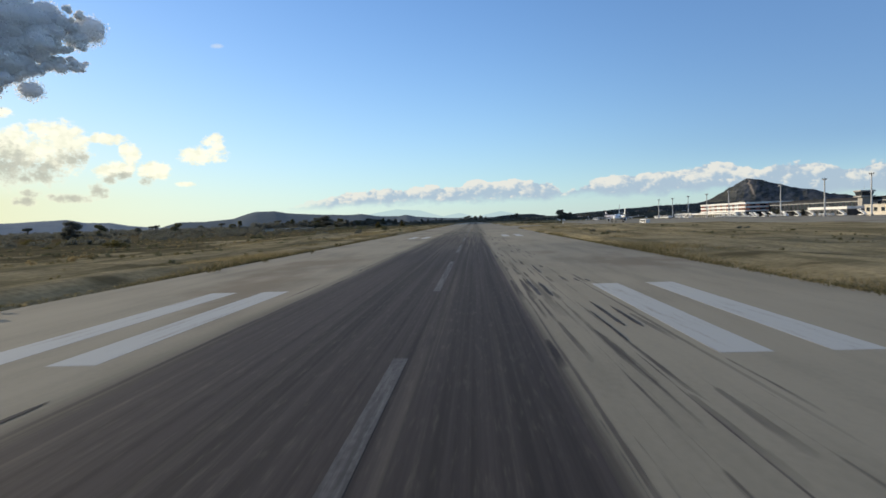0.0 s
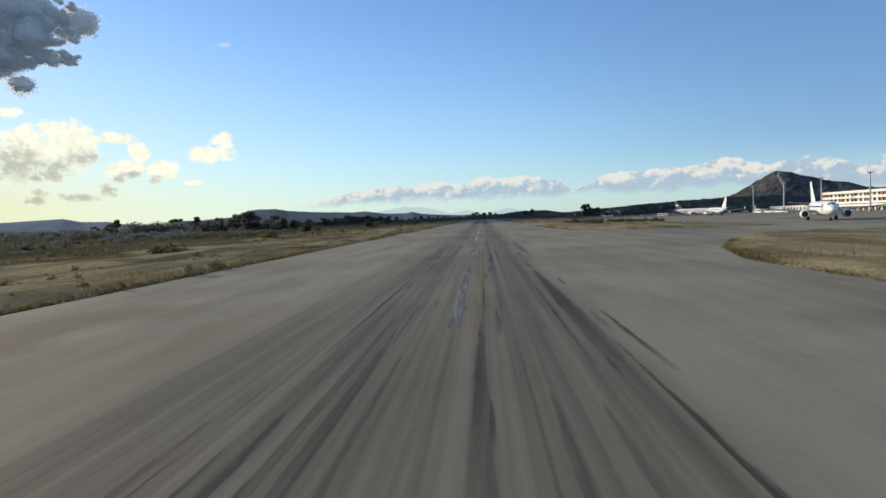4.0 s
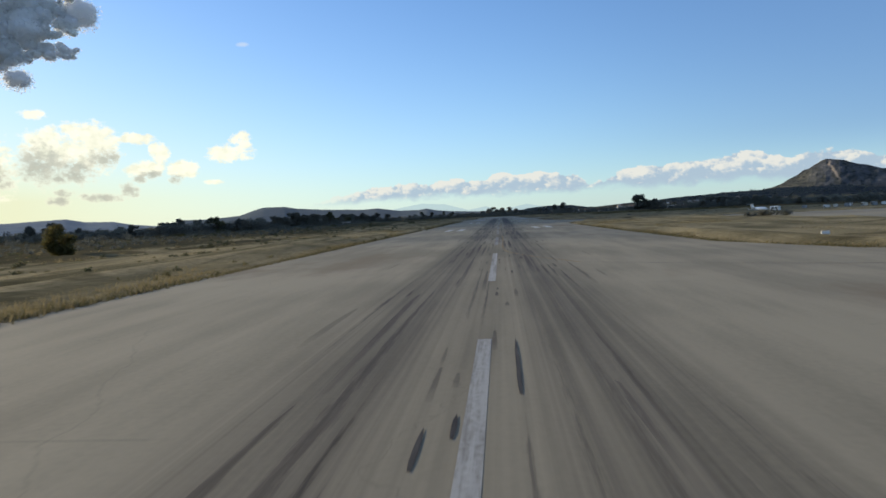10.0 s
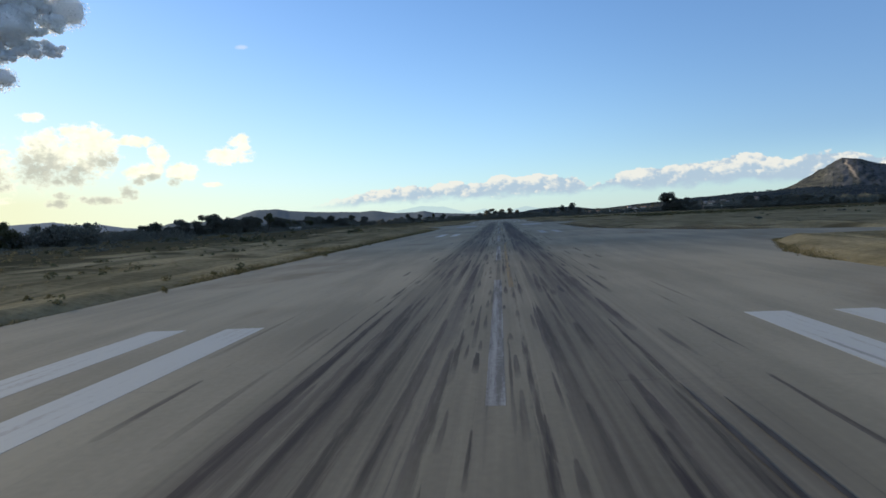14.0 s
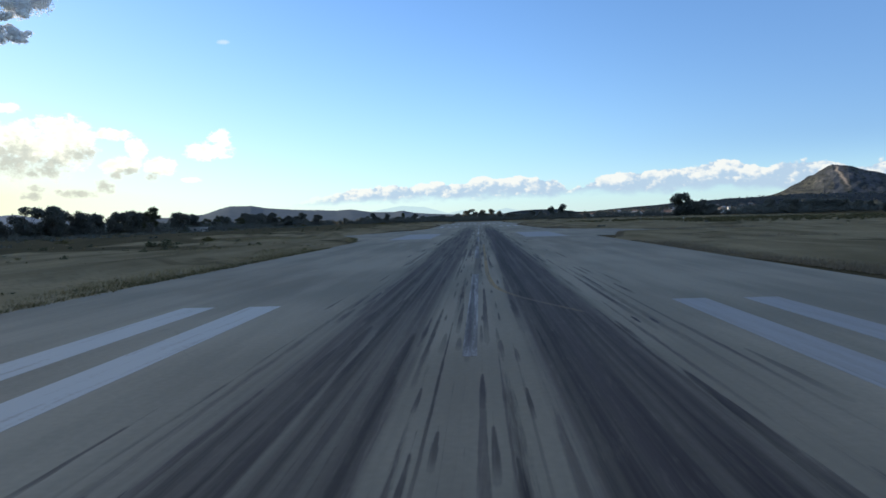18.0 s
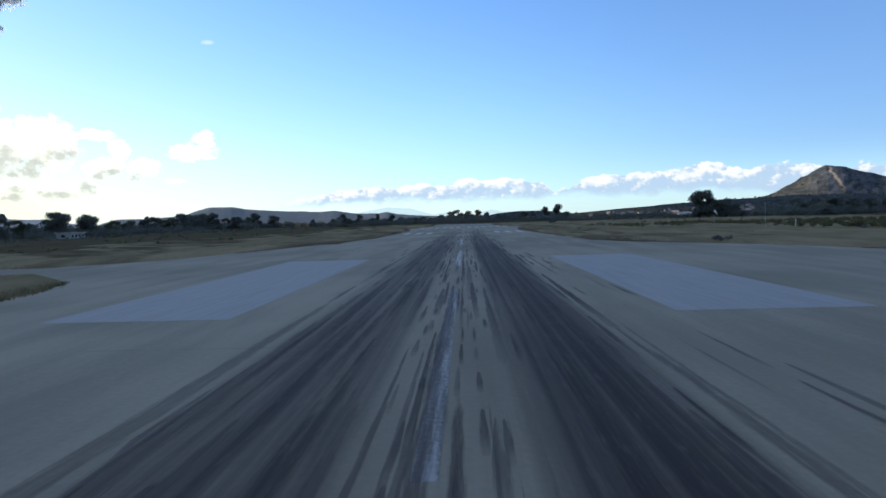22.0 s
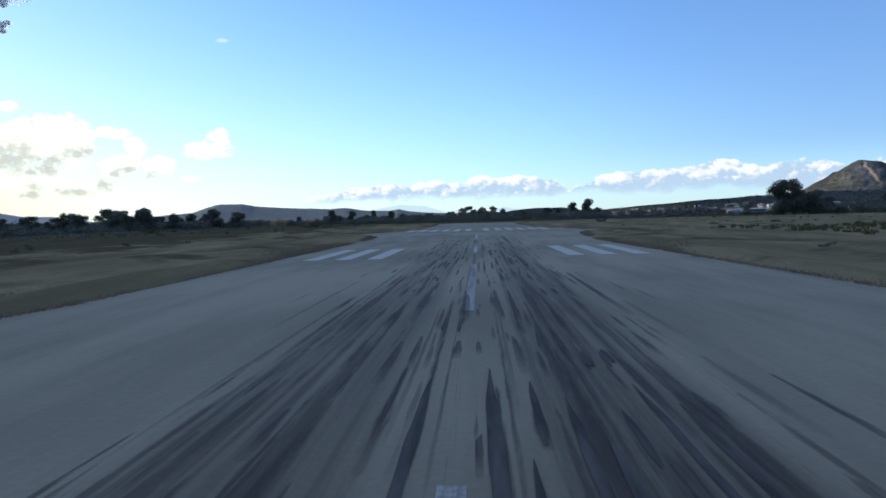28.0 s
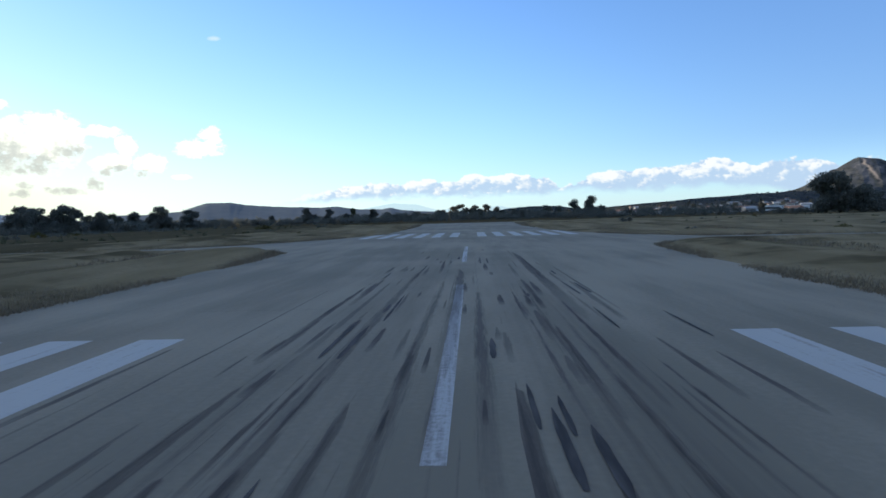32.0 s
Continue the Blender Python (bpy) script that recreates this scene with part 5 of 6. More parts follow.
def light_mast(y, h, x=230.3):
    ob = thing("light_mast", "tall grey steel floodlight mast on the apron", "light mast", "apron floodlight masts", x, y)
    part("foot", Form().box(-0.9, -0.9, -0.1, 0.9, 0.9, 0.9, 0.08), CONCRETE, ob, "concrete foot")
    part("pole", Form().tube([(0, 0, 0.8), (0, 0, h * 0.5), (0, 0, h - 1.2)], [0.55, 0.45, 0.34], 10), STEEL, ob)
    ring = Form()
    ring.rings([[(r * math.cos(t), r * math.sin(t), z) for t in np.linspace(0, 2 * math.pi, 13)[:-1]] for r, z in ((0.3, h - 1.9), (1.25, h - 1.7), (1.25, h - 1.5), (0.3, h - 1.4))])
    part("platform", ring, STEEL, ob)
    for k in range(6):
        a = k * math.pi / 3
        c, s = math.cos(a) * 1.2, math.sin(a) * 1.2
        part("floodlight", Form().box(c - 0.3, s - 0.3, h - 1.4, c + 0.3, s + 0.3, h - 0.75, 0.12), GREY, ob)
    part("lightning_rod", Form().tube([(0, 0, h - 1.4), (0, 0, h + 0.4)], [0.07, 0.03], 5), STEEL, ob)


for y_, h_ in ((860.5, 23.9), (801.6, 23.6), (743.7, 23.9), (685.1, 24.0), (627.0, 24.3), (522.6, 24.5), (458.4, 25.4), (405.5, 25.4)):
    light_mast(y_, h_)


def ring_y(y, z, rx, rz, n=16):
    return [(rx * math.cos(t), y, z + rz * math.sin(t)) for t in np.linspace(0, 2 * math.pi, n + 1)[:-1]]


def blade(root_a, root_b, tip_a, tip_b, thick, tip_thick):
    """A wing-like solid from its root edge to its tip edge; points lead to trail, thickness along z unless upright."""
    up = Vector((0, 0, 1)) if abs(tip_a[2] - root_a[2]) < abs(tip_a[0] - root_a[0]) else Vector((1, 0, 0))

    def loop(a, b, t):
        a, b = Vector(a), Vector(b)
        m, q = a.lerp(b, 0.3), a.lerp(b, 0.7)
        return [tuple(a), tuple(m + up * t), tuple(q + up * t * 0.7), tuple(b), tuple(q - up * t * 0.5), tuple(m - up * t * 0.7)]
    return Form().rings([loop(root_a, root_b, thick), loop(tip_a, tip_b, tip_thick)])


def airliner(label, x, y, rz, skin, tail_mat, stretch=1.0, engine_mat=None):
    """A twin-jet with its nose at the given place, pointing along +y before it is turned."""
    ob = thing("airliner", label, "aircraft", "parked aircraft", x, y, 0, rz)
    k = stretch
    stations = [(0, 3.0, 0.12, 0.12), (-0.5, 3.02, 0.75, 0.7), (-1.6, 3.1, 1.25, 1.2), (-3.2, 3.28, 1.68, 1.7), (-5.5, 3.4, 1.95, 2.0), (-12 * k, 3.4, 1.97, 2.02), (-23 * k, 3.4, 1.97, 2.02),
                (-27 * k, 3.65, 1.75, 1.8), (-31 * k, 4.05, 1.25, 1.35), (-35 * k, 4.5, 0.6, 0.75), (-37.2 * k, 4.75, 0.2, 0.3)]
    part("fuselage", Form().rings([ring_y(*s) for s in stations]), skin, ob, "", True)
    for s in (1, -1):
        w = part("wing", blade((1.6 * s, -12.0 * k, 2.5), (1.6 * s, -19.5 * k, 2.5), (17.0 * s, -20.2 * k, 3.9), (17.0 * s, -21.8 * k, 3.9), 0.42, 0.12), GREY, ob, "pale grey wing")
        part("winglet", blade((17.0 * s, -20.2 * k, 3.9), (17.0 * s, -21.8 * k, 3.9), (17.3 * s, -21.2 * k, 4.9), (17.3 * s, -22.0 * k, 4.9), 0.1, 0.05), tail_mat, w)
        part("tailplane", blade((0.7 * s, -32.0 * k, 4.9), (0.7 * s, -35.5 * k, 4.9), (6.3 * s, -34.8 * k, 5.5), (6.3 * s, -36.4 * k, 5.5), 0.2, 0.07), GREY, ob)
        nac = [(-10.6 * k, 1.95, 0.92, 0.92), (-10.9 * k, 1.95, 1.08, 1.08), (-12.6 * k, 1.95, 1.15, 1.15), (-14.5 * k, 2.0, 0.85, 0.85), (-15.6 * k, 2.05, 0.5, 0.5)]
        f = Form().rings([[(px + 5.3 * s, py, pz) for px, py, pz in ring_y(*n_)] for n_ in nac])
        e = part("engine", f, engine_mat or skin, ob, "", True)
        part("intake", Form().rings([[(px + 5.3 * s, py, pz) for px, py, pz in ring_y(yy, 1.95, r, r)] for yy, r in ((-10.55 * k, 0.86), (-10.5 * k, 0.25))]), BLACK, e, "dark fan intake")
        part("pylon", Form().box(5.15 * s - 0.15, -15.5 * k, 2.5, 5.15 * s + 0.15, -12 * k, 3.1), GREY, ob)
        part("main_gear", Form().tube([(3.6 * s, -17.2 * k, 2.4), (3.6 * s, -17.4 * k, 0.6)], [0.16, 0.13], 7).tube([(3.25 * s, -17.4 * k, 0.56), (3.95 * s, -17.4 * k, 0.56)], [0.56, 0.56], 12), BLACK, ob, "dark main landing gear")
        for i in range(int(26 * k)):
            yy = -6.2 - i * 0.86
            part("cabin_window", Form().box(1.93 * s - 0.05, yy - 0.14, 3.75, 1.93 * s + 0.06, yy + 0.14, 4.1), GLASS, ob)
        part("door", Form().box(1.86 * s - 0.1, -5.7, 2.9, 1.86 * s + 0.1, -4.95, 4.6), GREY, ob)
    part("fin", blade((0, -27.6 * k, 5.3), (0, -35.2 * k, 5.1), (0, -34.6 * k, 11.8), (0, -37.0 * k, 11.8), 0.25, 0.1), tail_mat, ob, "tall upright tail fin")
    if tail_mat is not skin:
        for s in (1, -1):
            part("emblem", blade((0.17 * s, -32.0 * k, 7.6), (0.17 * s, -34.2 * k, 7.6), (0.17 * s, -33.6 * k, 9.2), (0.17 * s, -35.4 * k, 9.2), 0.03, 0.03), WHITE_SKIN, ob, "white swept emblem shape")
    part("nose_gear", Form().tube([(0, -4.6, 1.9), (0, -4.5, 0.4)], [0.12, 0.1], 7).tube([(-0.3, -4.5, 0.4), (0.3, -4.5, 0.4)], [0.4, 0.4], 12), BLACK, ob, "dark nose landing gear")
    cock = Form()
    for s in (1, -1):
        cock.add([(0.05 * s, -1.75, 4.28), (0.72 * s, -1.95, 4.22), (1.15 * s, -2.7, 4.42), (0.62 * s, -2.75, 4.78), (0.05 * s, -2.6, 4.86)], [(0, 1, 2, 3, 4) if s > 0 else (4, 3, 2, 1, 0)])
    part("cockpit_window", cock, GLASS, ob, "dark cockpit windows")
    return ob


airliner("white twin-jet facing the runway on the taxiway", 94, 452, 163.7, WHITE_SKIN, WHITE_SKIN)
airliner("plain white parked airliner with a white tail fin", 158, 753, 0, WHITE_SKIN, WHITE_SKIN)
airliner("long lilac-grey parked airliner with a dark tail fin", 170, 785, 187.5, LILAC, NAVY, 1.75)


def small_jet(label, x, y, rz, skin):
    ob = thing("small_jet", label, "aircraft", "parked aircraft", x, y, 0, rz)
    st = [(0, 1.5, 0.08, 0.08), (-0.6, 1.55, 0.42, 0.4), (-2.0, 1.75, 0.8, 0.82), (-4.0, 1.9, 0.95, 0.98), (-9.0, 1.9, 0.95, 0.98), (-11.5, 2.05, 0.65, 0.7), (-14.0, 2.3, 0.2, 0.25)]
    part("fuselage", Form().rings([ring_y(*s, 12) for s in st]), skin, ob, "", True)
    for s in (1, -1):
        part("wing", blade((0.7 * s, -6.2, 1.3), (0.7 * s, -9.0, 1.3), (7.4 * s, -8.2, 1.7), (7.4 * s, -9.3, 1.7), 0.18, 0.06), skin, ob)
        part("tailplane", blade((0.1 * s, -13.2, 4.7), (0.1 * s, -14.9, 4.7), (2.9 * s, -14.3, 4.8), (2.9 * s, -15.3, 4.8), 0.08, 0.04), skin, ob)
        part("engine", Form().rings([[(px + 1.5 * s, py, pz) for px, py, pz in ring_y(*n_, 10)] for n_ in ((-9.2, 2.4, 0.4, 0.4), (-10, 2.4, 0.5, 0.5), (-11.6, 2.4, 0.32, 0.32))]), GREY, ob, "", True)
        part("main_gear", Form().tube([(1.4 * s, -8.2, 1.2), (1.4 * s, -8.2, 0.25)], [0.08, 0.25], 7), BLACK, ob)
    part("fin", blade((0, -10.8, 2.6), (0, -14.2, 2.5), (0, -13.0, 4.75), (0, -14.9, 4.75), 0.14, 0.06), skin, ob)
    part("nose_gear", Form().tube([(0, -1.6, 1.3), (0, -1.6, 0.2)], [0.06, 0.2], 7), BLACK, ob)
    return ob


small_jet("small white business jet with a high tail", 116, 906, 150, WHITE_SKIN).matrix_basis = spot(116, 906, 0.0, 200, 0.72)


def bus(name, label, category, x, y, rz, length=11.0, h=3.0, w=2.6, mat=None):
    ob = thing(name, label, category, "airport vehicles", x, y, 0, rz)
    part("body", Form().rings([[(-w / 2, py, 0.45), (w / 2, py, 0.45), (w / 2, py, h * 0.86), (w / 2 - 0.22, py, h), (-w / 2 + 0.22, py, h), (-w / 2, py, h * 0.86)] for py in (-length / 2, -length / 2 + 0.12, length / 2 - 0.25, length / 2)]), mat or WHITE, ob)
    n = max(2, int(length / 2.2))
    for s in (1, -1):
        for i in range(n):
            y0 = -length / 2 + 0.4 + i * (length - 0.8) / n
            x0, x1 = sorted((s * (w / 2 - 0.05), s * (w / 2 + 0.03)))
            part("side_window", Form().box(x0, y0, h * 0.5, x1, y0 + (length - 0.8) / n - 0.25, h * 0.82), GLASS, ob)
        for yy in (-length * 0.32, length * 0.32):
            part("wheel", Form().tube([(s * (w / 2 - 0.32), yy, 0.48), (s * (w / 2 + 0.02), yy, 0.48)], [0.48, 0.48], 12), BLACK, ob, "black tyre")
    part("windscreen", Form().box(-w / 2 + 0.2, length / 2 - 0.04, h * 0.45, w / 2 - 0.2, length / 2 + 0.04, h * 0.85), GLASS, ob)
    return ob


bus("minibus", "small white minibus on the taxiway", "minibus", 86, 342, 20, 5.2, 2.3, 2.1)
for i, (x_, y_) in enumerate(((216, 812), (218, 797), (219, 782))):
    bus("apron_bus", "white apron bus with dark windows", "bus", x_, y_, 4, 12.5, 3.1, 2.9)
for x_, y_, r_, l_ in ((216, 764, 10, 6.0), (214, 752, 80, 5.0), (220, 738, 0, 8.0), (218, 706, 20, 6.5), (119, 905.6, 40, 3.6), (190, 905, 0, 5.0), (205, 905, 30, 5.0), (176, 902, 80, 4.6), (225, 904, 0, 5.0), (238, 900, 60, 5.0)):
    bus("van", "white airport service van on the apron", "van", x_, y_, r_, l_, 2.2, 2.0)


bus("tank_truck", "long white fuel truck beside the airliner's tail", "truck", 150, 842, 40, 8.5, 2.4, 2.3)
crew = np.random.default_rng(12)
for k in range(13):
    bus("parked_car", "pale parked car along the far edge of the apron", "car", 148 + k * 4.6 + crew.uniform(-1.5, 1.5), 936 + crew.uniform(-3, 8), crew.uniform(-35, -10), crew.uniform(4.2, 5.2), crew.uniform(1.5, 2.1), 1.8,
        (WHITE, WHITE, GREY, STEEL, CREAM)[int(crew.integers(5))])


def stairs(x, y, rz):
    ob = thing("boarding_stairs", "white mobile boarding stairs on the apron", "boarding stairs", "boarding stairs at the terminal", x, y, 0, rz)
    part("chassis", Form().box(-1.0, -3.0, 0.4, 1.0, 3.2, 0.9, 0.02), WHITE, ob)
    flight = Form()
    for i in range(14):
        flight.box(-0.7, -2.8 + i * 0.42, 0.9 + i * 0.19, 0.7, -2.3 + i * 0.42, 1.05 + i * 0.19)
    part("flight", flight, WHITE, ob)
    for s in (1, -1):
        part("side_panel", Form().rings([[(s * 0.75, -2.9, 0.9), (s * 0.75, 3.3, 3.6), (s * 0.75, 3.3, 4.3), (s * 0.75, -2.9, 1.6)], [(s * 0.80, -2.9, 0.9), (s * 0.80, 3.3, 3.6), (s * 0.80, 3.3, 4.3), (s * 0.80, -2.9, 1.6)]]), WHITE, ob)
        for yy in (-2.2, 2.2):
            part("wheel", Form().tube([(s * 0.8, yy, 0.4), (s * 1.05, yy, 0.4)], [0.4, 0.4], 10), BLACK, ob)
    part("platform", Form().box(-0.8, 3.0, 3.5, 0.8, 4.6, 3.62), WHITE, ob)


for x_, y_, r_ in ((226, 628, 12), (229, 622, 8), (231, 614, 6), (229, 606, 10), (233, 598, 14), (236, 590, 5), (228, 562, 10), (231, 553, 4), (234, 545, 12), (231, 517, 10), (236, 508, 2), (241, 498, 8), (238, 452, 10), (244, 440, 5)):
    stairs(x_, y_, r_)


def baggage_cart(x, y, rz):
    ob = thing("baggage_cart", "white covered baggage cart on the apron", "baggage cart", "baggage carts", x, y, 0, rz)
    part("bed", Form().box(-0.8, -1.5, 0.45, 0.8, 1.5, 0.6), STEEL, ob)
    part("hood", Form().box(-0.8, -1.4, 1.7, 0.8, 1.4, 1.82, 0.05), WHITE, ob, "white hood")
    for s in (-1, 1):
        part("end_panel", Form().box(-0.78, s * 1.38 - 0.04, 0.6, 0.78, s * 1.38 + 0.04, 1.72), WHITE, ob)
        for sy in (-1, 1):
            part("wheel", Form().tube([(s * 0.68, sy * 1.0, 0.24), (s * 0.84, sy * 1.0, 0.24)], [0.24, 0.24], 10), BLACK, ob)
    part("drawbar", Form().tube([(0, 1.5, 0.4), (0, 2.5, 0.3)], [0.05, 0.05], 6), STEEL, ob)


for row, (x_, y_) in enumerate(((224, 640), (222, 610), (224, 580), (226, 530), (236, 475))):
    for k in range(5):
        baggage_cart(x_ + 1.2 * k * (row % 2), y_ - 3.6 * k, 4)


def terminal():
    """Two glazed upper storeys with red piers between white bands, over a long low white ground floor."""
    ob = thing("terminal_building", "white three-storey terminal with red bands and dark windows", "building")
    x0, x1, y0, y1 = 272.0, 316.0, 695.0, 828.0
    part("core", Form().box(x0 + 1.2, y0 + 1, -0.1, x1, y1 - 1, 13.2), DARK_WALL, ob, "dark recessed walls")
    part("roof", Form().box(x0 - 1.5, y0 - 1.6, 12.4, x1 + 1, y1 + 1, 14.2), WHITE, ob, "white flat roof with deep fascia")
    part("roof_house", Form().box(x0 + 14, y0 + 40, 14.2, x0 + 28, y0 + 62, 16.2), DARK_WALL, ob, "dark plant room on the roof")
    for k in range(7):
        part("roof_vent", Form().tube([(x0 + 6, y0 + 12 + k * 17, 14.1), (x0 + 6, y0 + 12 + k * 17, 15.0)], [0.7, 0.6], 8), GREY, ob)
    for z0, z1, out in ((8.6, 10.2, 1.4), (4.9, 6.3, 1.7)):
        part("floor_band", Form().box(x0 - out, y0 - out, z0, x0 + 1.3, y1, z1), WHITE, ob, "white floor band")
        part("floor_band", Form().box(x0 + 1.3, y0 - out, z0, x1, y0 + 1.1, z1), WHITE, ob, "white floor band")
    for z0, z1 in ((6.3, 8.6), (10.2, 12.4)):
        part("end_wall", Form().box(x0 + 1.2, y0 + 0.4, z0, x1 - 2, y0 + 1.0, z1), RED_BAND, ob, "brick-red end wall")
        part("end_wall", Form().box(x0 - 0.4, y1 - 1.0, z0, x1 - 6, y1 + 0.5, z1), RED_BAND, ob, "brick-red end wall")
        for k in range(4):
            part("window", Form().box(x0 + 4 + k * 9.6, y0 + 0.3, z0 + 0.35, x0 + 9.6 + k * 9.6, y0 + 0.42, z1 - 0.3), GLASS, ob)
        for i in range(22):
            a = y0 + 2 + i * 5.85
            pane = part("window", Form().box(x0 + 0.9, a, z0 + 0.15, x0 + 1.25, a + 3.9, z1 - 0.1), GLASS, ob)
            part("mullion", Form().box(x0 + 0.85, a + 1.85, z0 + 0.15, x0 + 0.98, a + 2.05, z1 - 0.1), WHITE, pane, "white mullion")
            red = i % 3 == 2 or i < 2 or i > 19
            part("pier", Form().box(x0 + (0.35 if red else 0.6), a + 3.9, z0, x0 + 1.3, a + 5.85, z1), RED_BAND if red else WHITE, ob, "brick-red pier" if red else "white pier")
    part("ground_floor", Form().box(x0 - 7, y0 + 8, -0.1, x0 + 1.1, y1 + 34, 2.9), CREAM, ob, "pale ground floor")
    part("canopy", Form().box(x0 - 9.5, y0 + 4, 2.9, x0 + 1.1, y1 + 36, 4.4), WHITE, ob, "deep white canopy edge")
    for i in range(20):
        a = y0 + 12 + i * 7.4
        part("doorway", Form().box(x0 - 7.14, a, 0.0, x0 - 6.9, a + 4.6, 2.5), GLASS, ob)
        part("canopy_post", Form().tube([(x0 - 9.1, a - 1.2, -0.1), (x0 - 9.1, a - 1.2, 2.95)], [0.18, 0.18], 7), WHITE, ob)


terminal()


def shed(name, label, x0, y0, x1, y1, h, wall, n, side="x", roof=None, rim=0.45):
    """A plain long building with windows along the side that faces the runway."""
    ob = thing(name, label, "building", "", (x0 + x1) / 2, (y0 + y1) / 2)
    w, d = (x1 - x0) / 2, (y1 - y0) / 2
    part("wall", Form().box(-w, -d, -0.2, w, d, h), wall, ob)
    part("roof", Form().box(-w - 0.5, -d - 0.5, h, w + 0.5, d + 0.5, h + rim), roof or wall, ob, "flat overhanging roof")
    s = 1 if x0 < 0 else -1
    for i in range(n):
        a = -d + (i + 0.25) * 2 * d / n
        p0, p1 = sorted((s * (w - 0.02), s * (w + 0.06)))
        win = part("window", Form().box(p0, a, h * 0.36, p1, a + d / n, h * 0.76), GLASS, ob)
        q0, q1 = sorted((s * (w + 0.0), s * (w + 0.14)))
        part("sill", Form().box(q0, a - 0.1, h * 0.33, q1, a + d / n + 0.1, h * 0.36), wall, win)
    for k in (-0.5, 0.5):
        b0, b1 = -w + (2 * w) * 0.35, -w + (2 * w) * 0.6
        part("window", Form().box(b0, -d - 0.06, h * 0.36, b1, -d + 0.02, h * 0.76), GLASS, ob) if k < 0 else None
    return ob


shed("annex", "long low white airport annex", 262, 836, 276, 905, 4.6, WHITE, 12)
hangar = shed("hangar", "long dark glass-fronted hangar with a flat grey roof", 292, 468, 345, 690, 12.4, DARK_GLAZED, 26, roof=ROOFING)
for z0, out, h_ in ((9.6, 0.5, 0.7), (3.6, 3.4, 0.6)):
    part("fascia", Form().box(-26.5 - out, -111, z0, -26.4, 111, z0 + h_), GREY, hangar, "grey fascia band")
shed("fire_station", "low dark airport building with a deep white roof edge", 256, 480, 276, 534, 4.3, DARK_WALL, 7, roof=WHITE, rim=1.9)
shed("annex", "low cream airport building by the tower", 262, 420, 290, 470, 6.5, CREAM, 6)
shed("hut", "small pale hut with dark windows among trees", -162, 1298, -156, 1308, 2.4, CONCRETE, 4)
shed("field_shed", "long low pale shed on the scrubland", -179, 577, -136, 584, 1.9, CREAM, 2, roof=GREY)
shed("warehouse", "low pale warehouse below the village", 215, 2018, 290, 2040, 5.5, CREAM, 9)
shed("warehouse", "low pale warehouse beyond the runway", 30, 1990, 90, 2010, 4.5, CREAM, 8)
shed("warehouse", "grey warehouse below the village", 330, 2100, 420, 2124, 6.0, WHITE, 9)
shed("farm_building", "low grey farm building behind the trees", -330, 1640, -300, 1700, 6.0, GREY, 5)
shed("farm_building", "long pale farm building on the plain", -420, 1890, -330, 1915, 6.0, WHITE, 6)


def tower():
    ob = thing("control_tower", "pale concrete control tower with a dark glass cab", "control tower", "", 285, 512)
    part("shaft", Form().box(-3.2, -3.2, -0.2, 3.2, 3.2, 13.0, 0.03), CONCRETE, ob)
    part("gallery", Form().box(-5.2, -5.2, 12.6, 5.2, 5.2, 13.5), CONCRETE, ob)
    part("cab", Form().rings([[(-w, -w, z), (w, -w, z), (w, w, z), (-w, w, z)] for w, z in ((3.7, 13.5), (4.5, 16.6))]), GLASS, ob, "dark sloping cab windows")
    for sx in (-1, 1):
        for sy in (-1, 1):
            part("cab_post", Form().tube([(3.72 * sx, 3.72 * sy, 13.5), (4.52 * sx, 4.52 * sy, 16.6)], [0.14, 0.14], 6), CONCRETE, ob)
    part("cab_roof", Form().box(-5.4, -5.4, 16.6, 5.4, 5.4, 17.5, 0.04), CONCRETE, ob)
    part("antenna", Form().tube([(0, 0, 17.4), (0, 0, 22.0)], [0.12, 0.04], 6), STEEL, ob)
    part("stair_block", Form().box(3.0, -4.5, -0.2, 7.5, 2.0, 9.0), CREAM, ob)


tower()


def house(x, y, rz, w, d, h, wall, roof_mat, label):
    ob = thing("house", label, "house", "village houses on the slope", x, y, land(x, y) - 1.2, rz)
    part("wall", Form().box(-w / 2, -d / 2, -1.0, w / 2, d / 2, h), wall, ob)
    part("roof", Form().rings([[(px, -d / 2 - 0.5, h), (px, d / 2 + 0.5, h), (px, 0, h + d * 0.24)] for px in (-w / 2 - 0.4, w / 2 + 0.4)]), roof_mat, ob)
    n = max(2, int(w / 4))
    for zf in ((1.0,) if h < 5 else (1.0, h * 0.55)):
        for i in range(n):
            a = -w / 2 + (i + 0.3) * w / n
            part("window", Form().box(a, -d / 2 - 0.06, zf, a + 1.3, -d / 2 + 0.02, zf + 1.4), GLASS, ob)
    part("chimney", Form().box(w * 0.2, 0.4, h + 0.3, w * 0.2 + 0.8, 1.2, h + d * 0.24 + 0.8), wall, ob)


hrng = np.random.default_rng(77)
for i in range(62):
    if i < 36:
        x, y = hrng.uniform(330, 900), hrng.uniform(2300, 3050)
    else:
        x, y = hrng.uniform(170, 560), hrng.uniform(1960, 2350)
    wall = [CREAM, CONCRETE, CONCRETE, CONCRETE][int(hrng.integers(4))]
    house(float(x), float(y), float(hrng.uniform(-25, 25)), float(hrng.uniform(9, 18)), float(hrng.uniform(8, 11)), float(hrng.uniform(3.2, 6.2)), wall, TERRACOTTA if hrng.random() < 0.7 else GREY,
          "whitewashed house with a low roof on the slope" if wall is WHITE else "cream house with a low tiled roof on the slope")


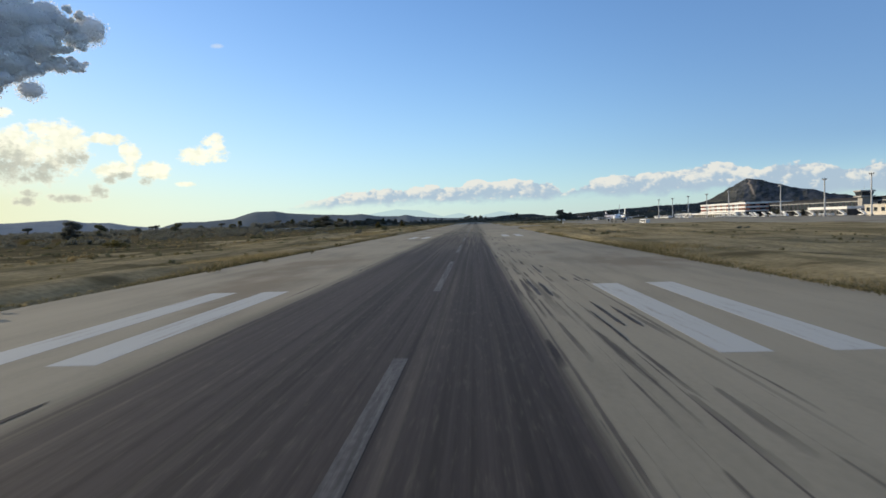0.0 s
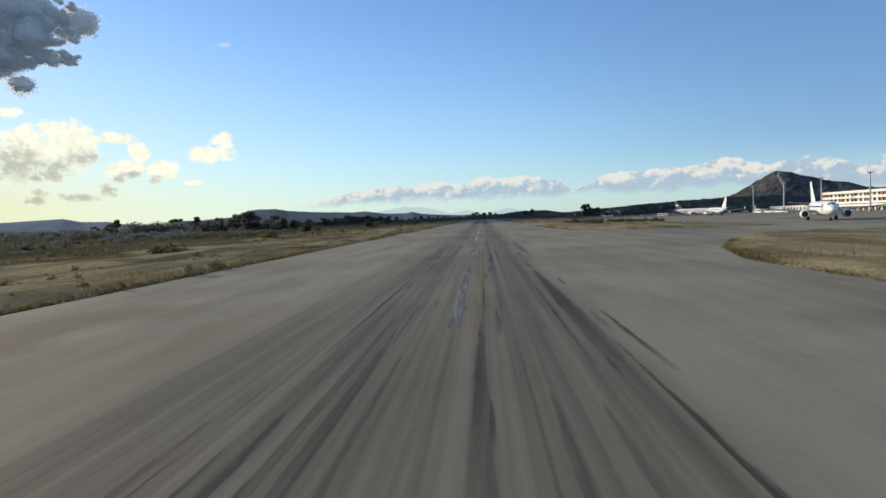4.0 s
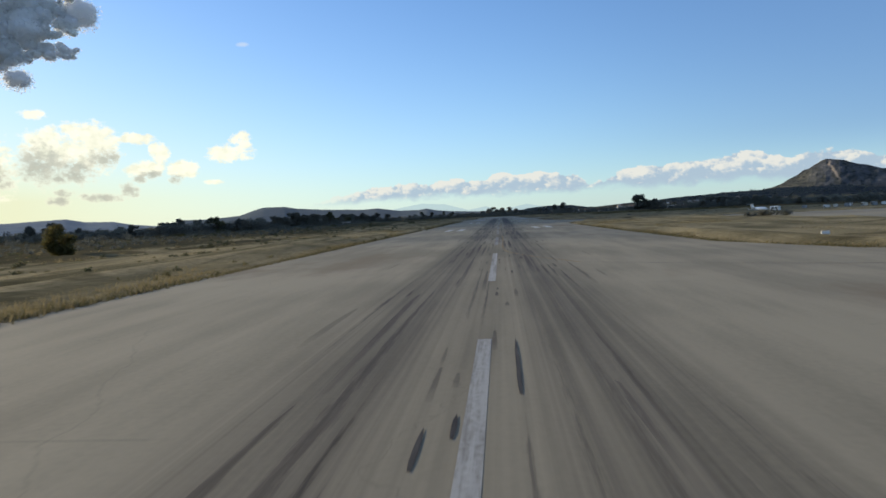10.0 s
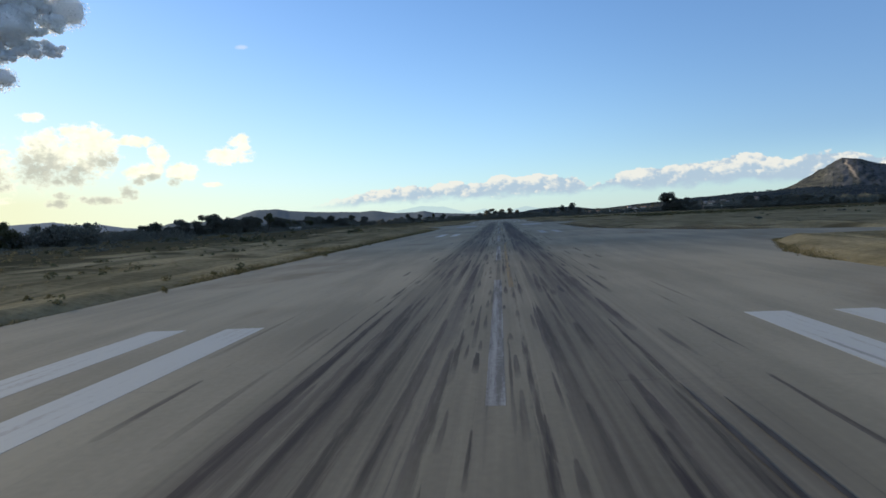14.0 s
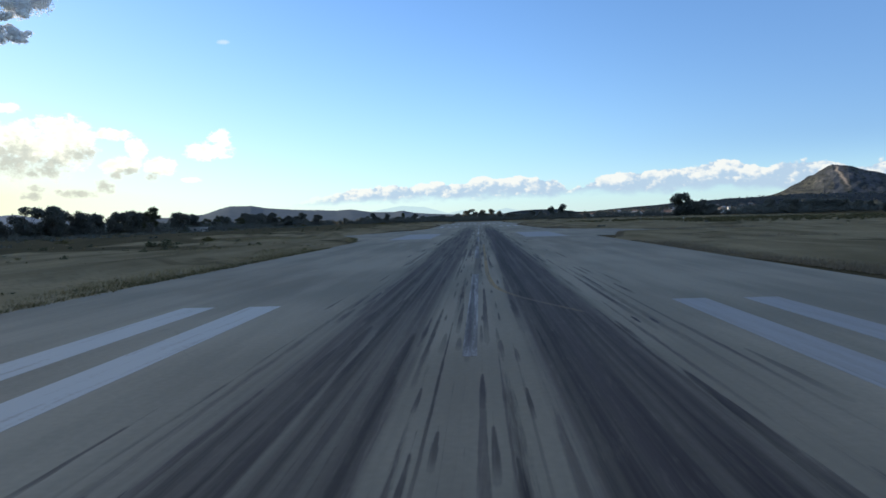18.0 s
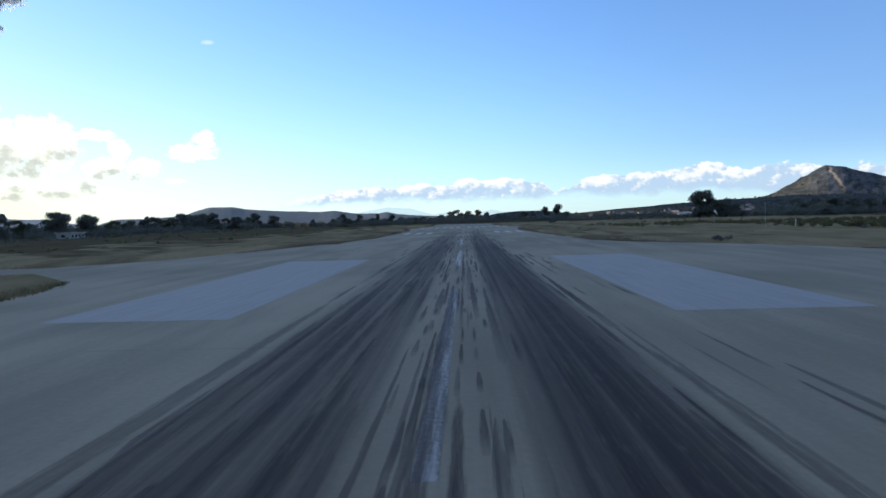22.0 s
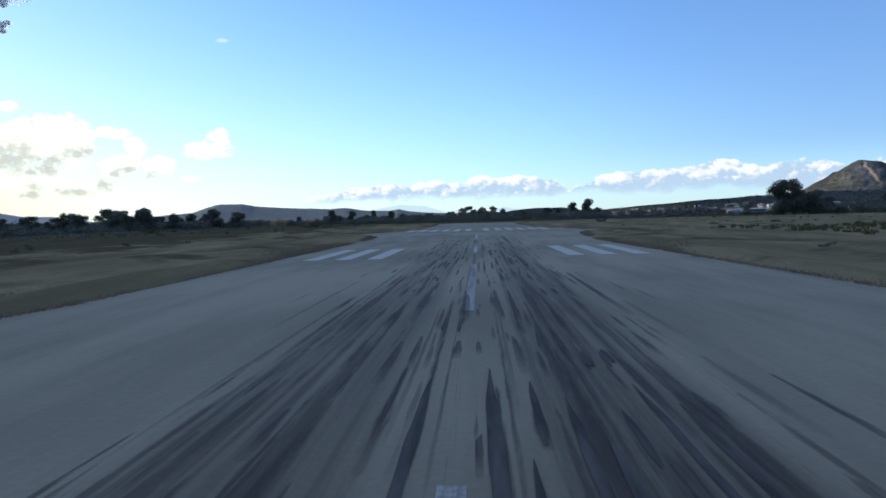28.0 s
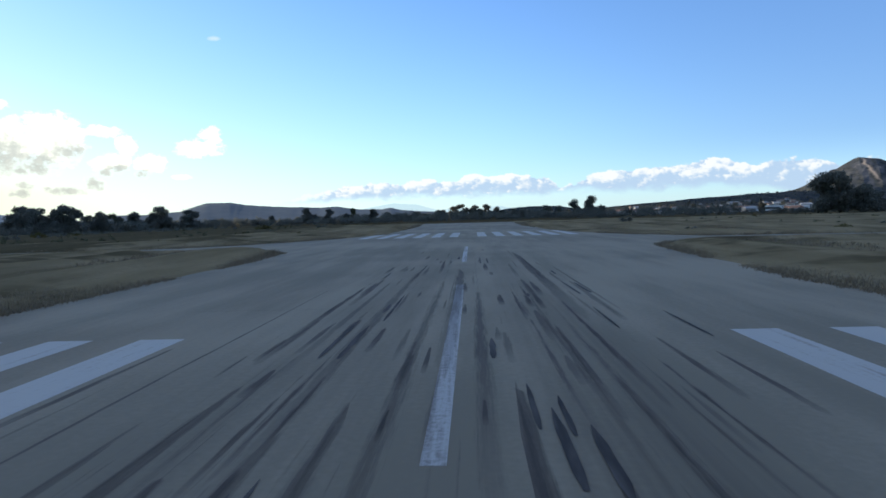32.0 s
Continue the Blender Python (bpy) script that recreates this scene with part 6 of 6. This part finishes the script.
def sign_board(x, y, w, h, mat, label, rz=0.0):
    ob = thing("runway_sign", label, "sign", "runway signs", x, y, 0, rz)
    part("panel", Form().box(-w / 2, -0.12, 0.25, w / 2, 0.12, 0.25 + h, 0.01), mat, ob)
    for s in (-1, 1):
        part("leg", Form().tube([(s * w * 0.35, 0, -0.1), (s * w * 0.35, 0, 0.3)], [0.06, 0.06], 6), STEEL, ob)


sign_board(64, 482, 1.3, 0.7, WHITE, "blank white board in the grass beside the taxiway")
sign_board(-160, 621, 5.2, 1.6, WHITE, "long white board on the scrubland")
sign_board(36.8, 678, 0.9, 0.4, WHITE, "small white board on the grass island")


def post(x, y, h):
    ob = thing("marker_post", "thin pale post standing in the grass", "post", "marker posts", x, y)
    part("shaft", Form().tube([(0, 0, -0.2), (0, 0, h)], [0.12, 0.09], 7), CREAM, ob)
    part("cap", Form().tube([(0, 0, h), (0, 0, h + 0.25)], [0.16, 0.12], 7), WHITE, ob)


post(83.2, 1204.5, 1.7)


def windsock(x, y):
    ob = thing("windsock", "faded white windsock drooping from a thin pole", "windsock", "", x, y)
    part("pole", Form().tube([(0, 0, -0.1), (0, 0, 4.9)], [0.045, 0.035], 7), GREY, ob)
    part("hoop", Form().tube([(0, 0, 4.8), (0.25, 0, 4.75)], [0.03, 0.03], 6), GREY, ob)
    part("sock", Form().tube([(0.06, 0, 4.78), (0.38, 0, 4.6), (0.7, 0, 4.1), (0.85, 0, 3.6)], [0.24, 0.2, 0.16, 0.11], 10), WHITE, ob, "faded white cloth sock")


def mast(x, y, h):
    ob = thing("antenna_mast", "thin grey mast standing in the grass field", "mast", "", x, y)
    part("foot", Form().box(-0.2, -0.2, -0.1, 0.2, 0.2, 0.25, 0.1), CONCRETE, ob)
    part("pole", Form().tube([(0, 0, 0.2), (0, 0, h)], [0.05, 0.035], 7), GREY, ob)
    part("crossbar", Form().tube([(-0.25, 0, h - 0.3), (0.25, 0, h - 0.3)], [0.025, 0.025], 6), GREY, ob)


mast(73.1, 1198.4, 6.4)


windsock(71, 1226.9)
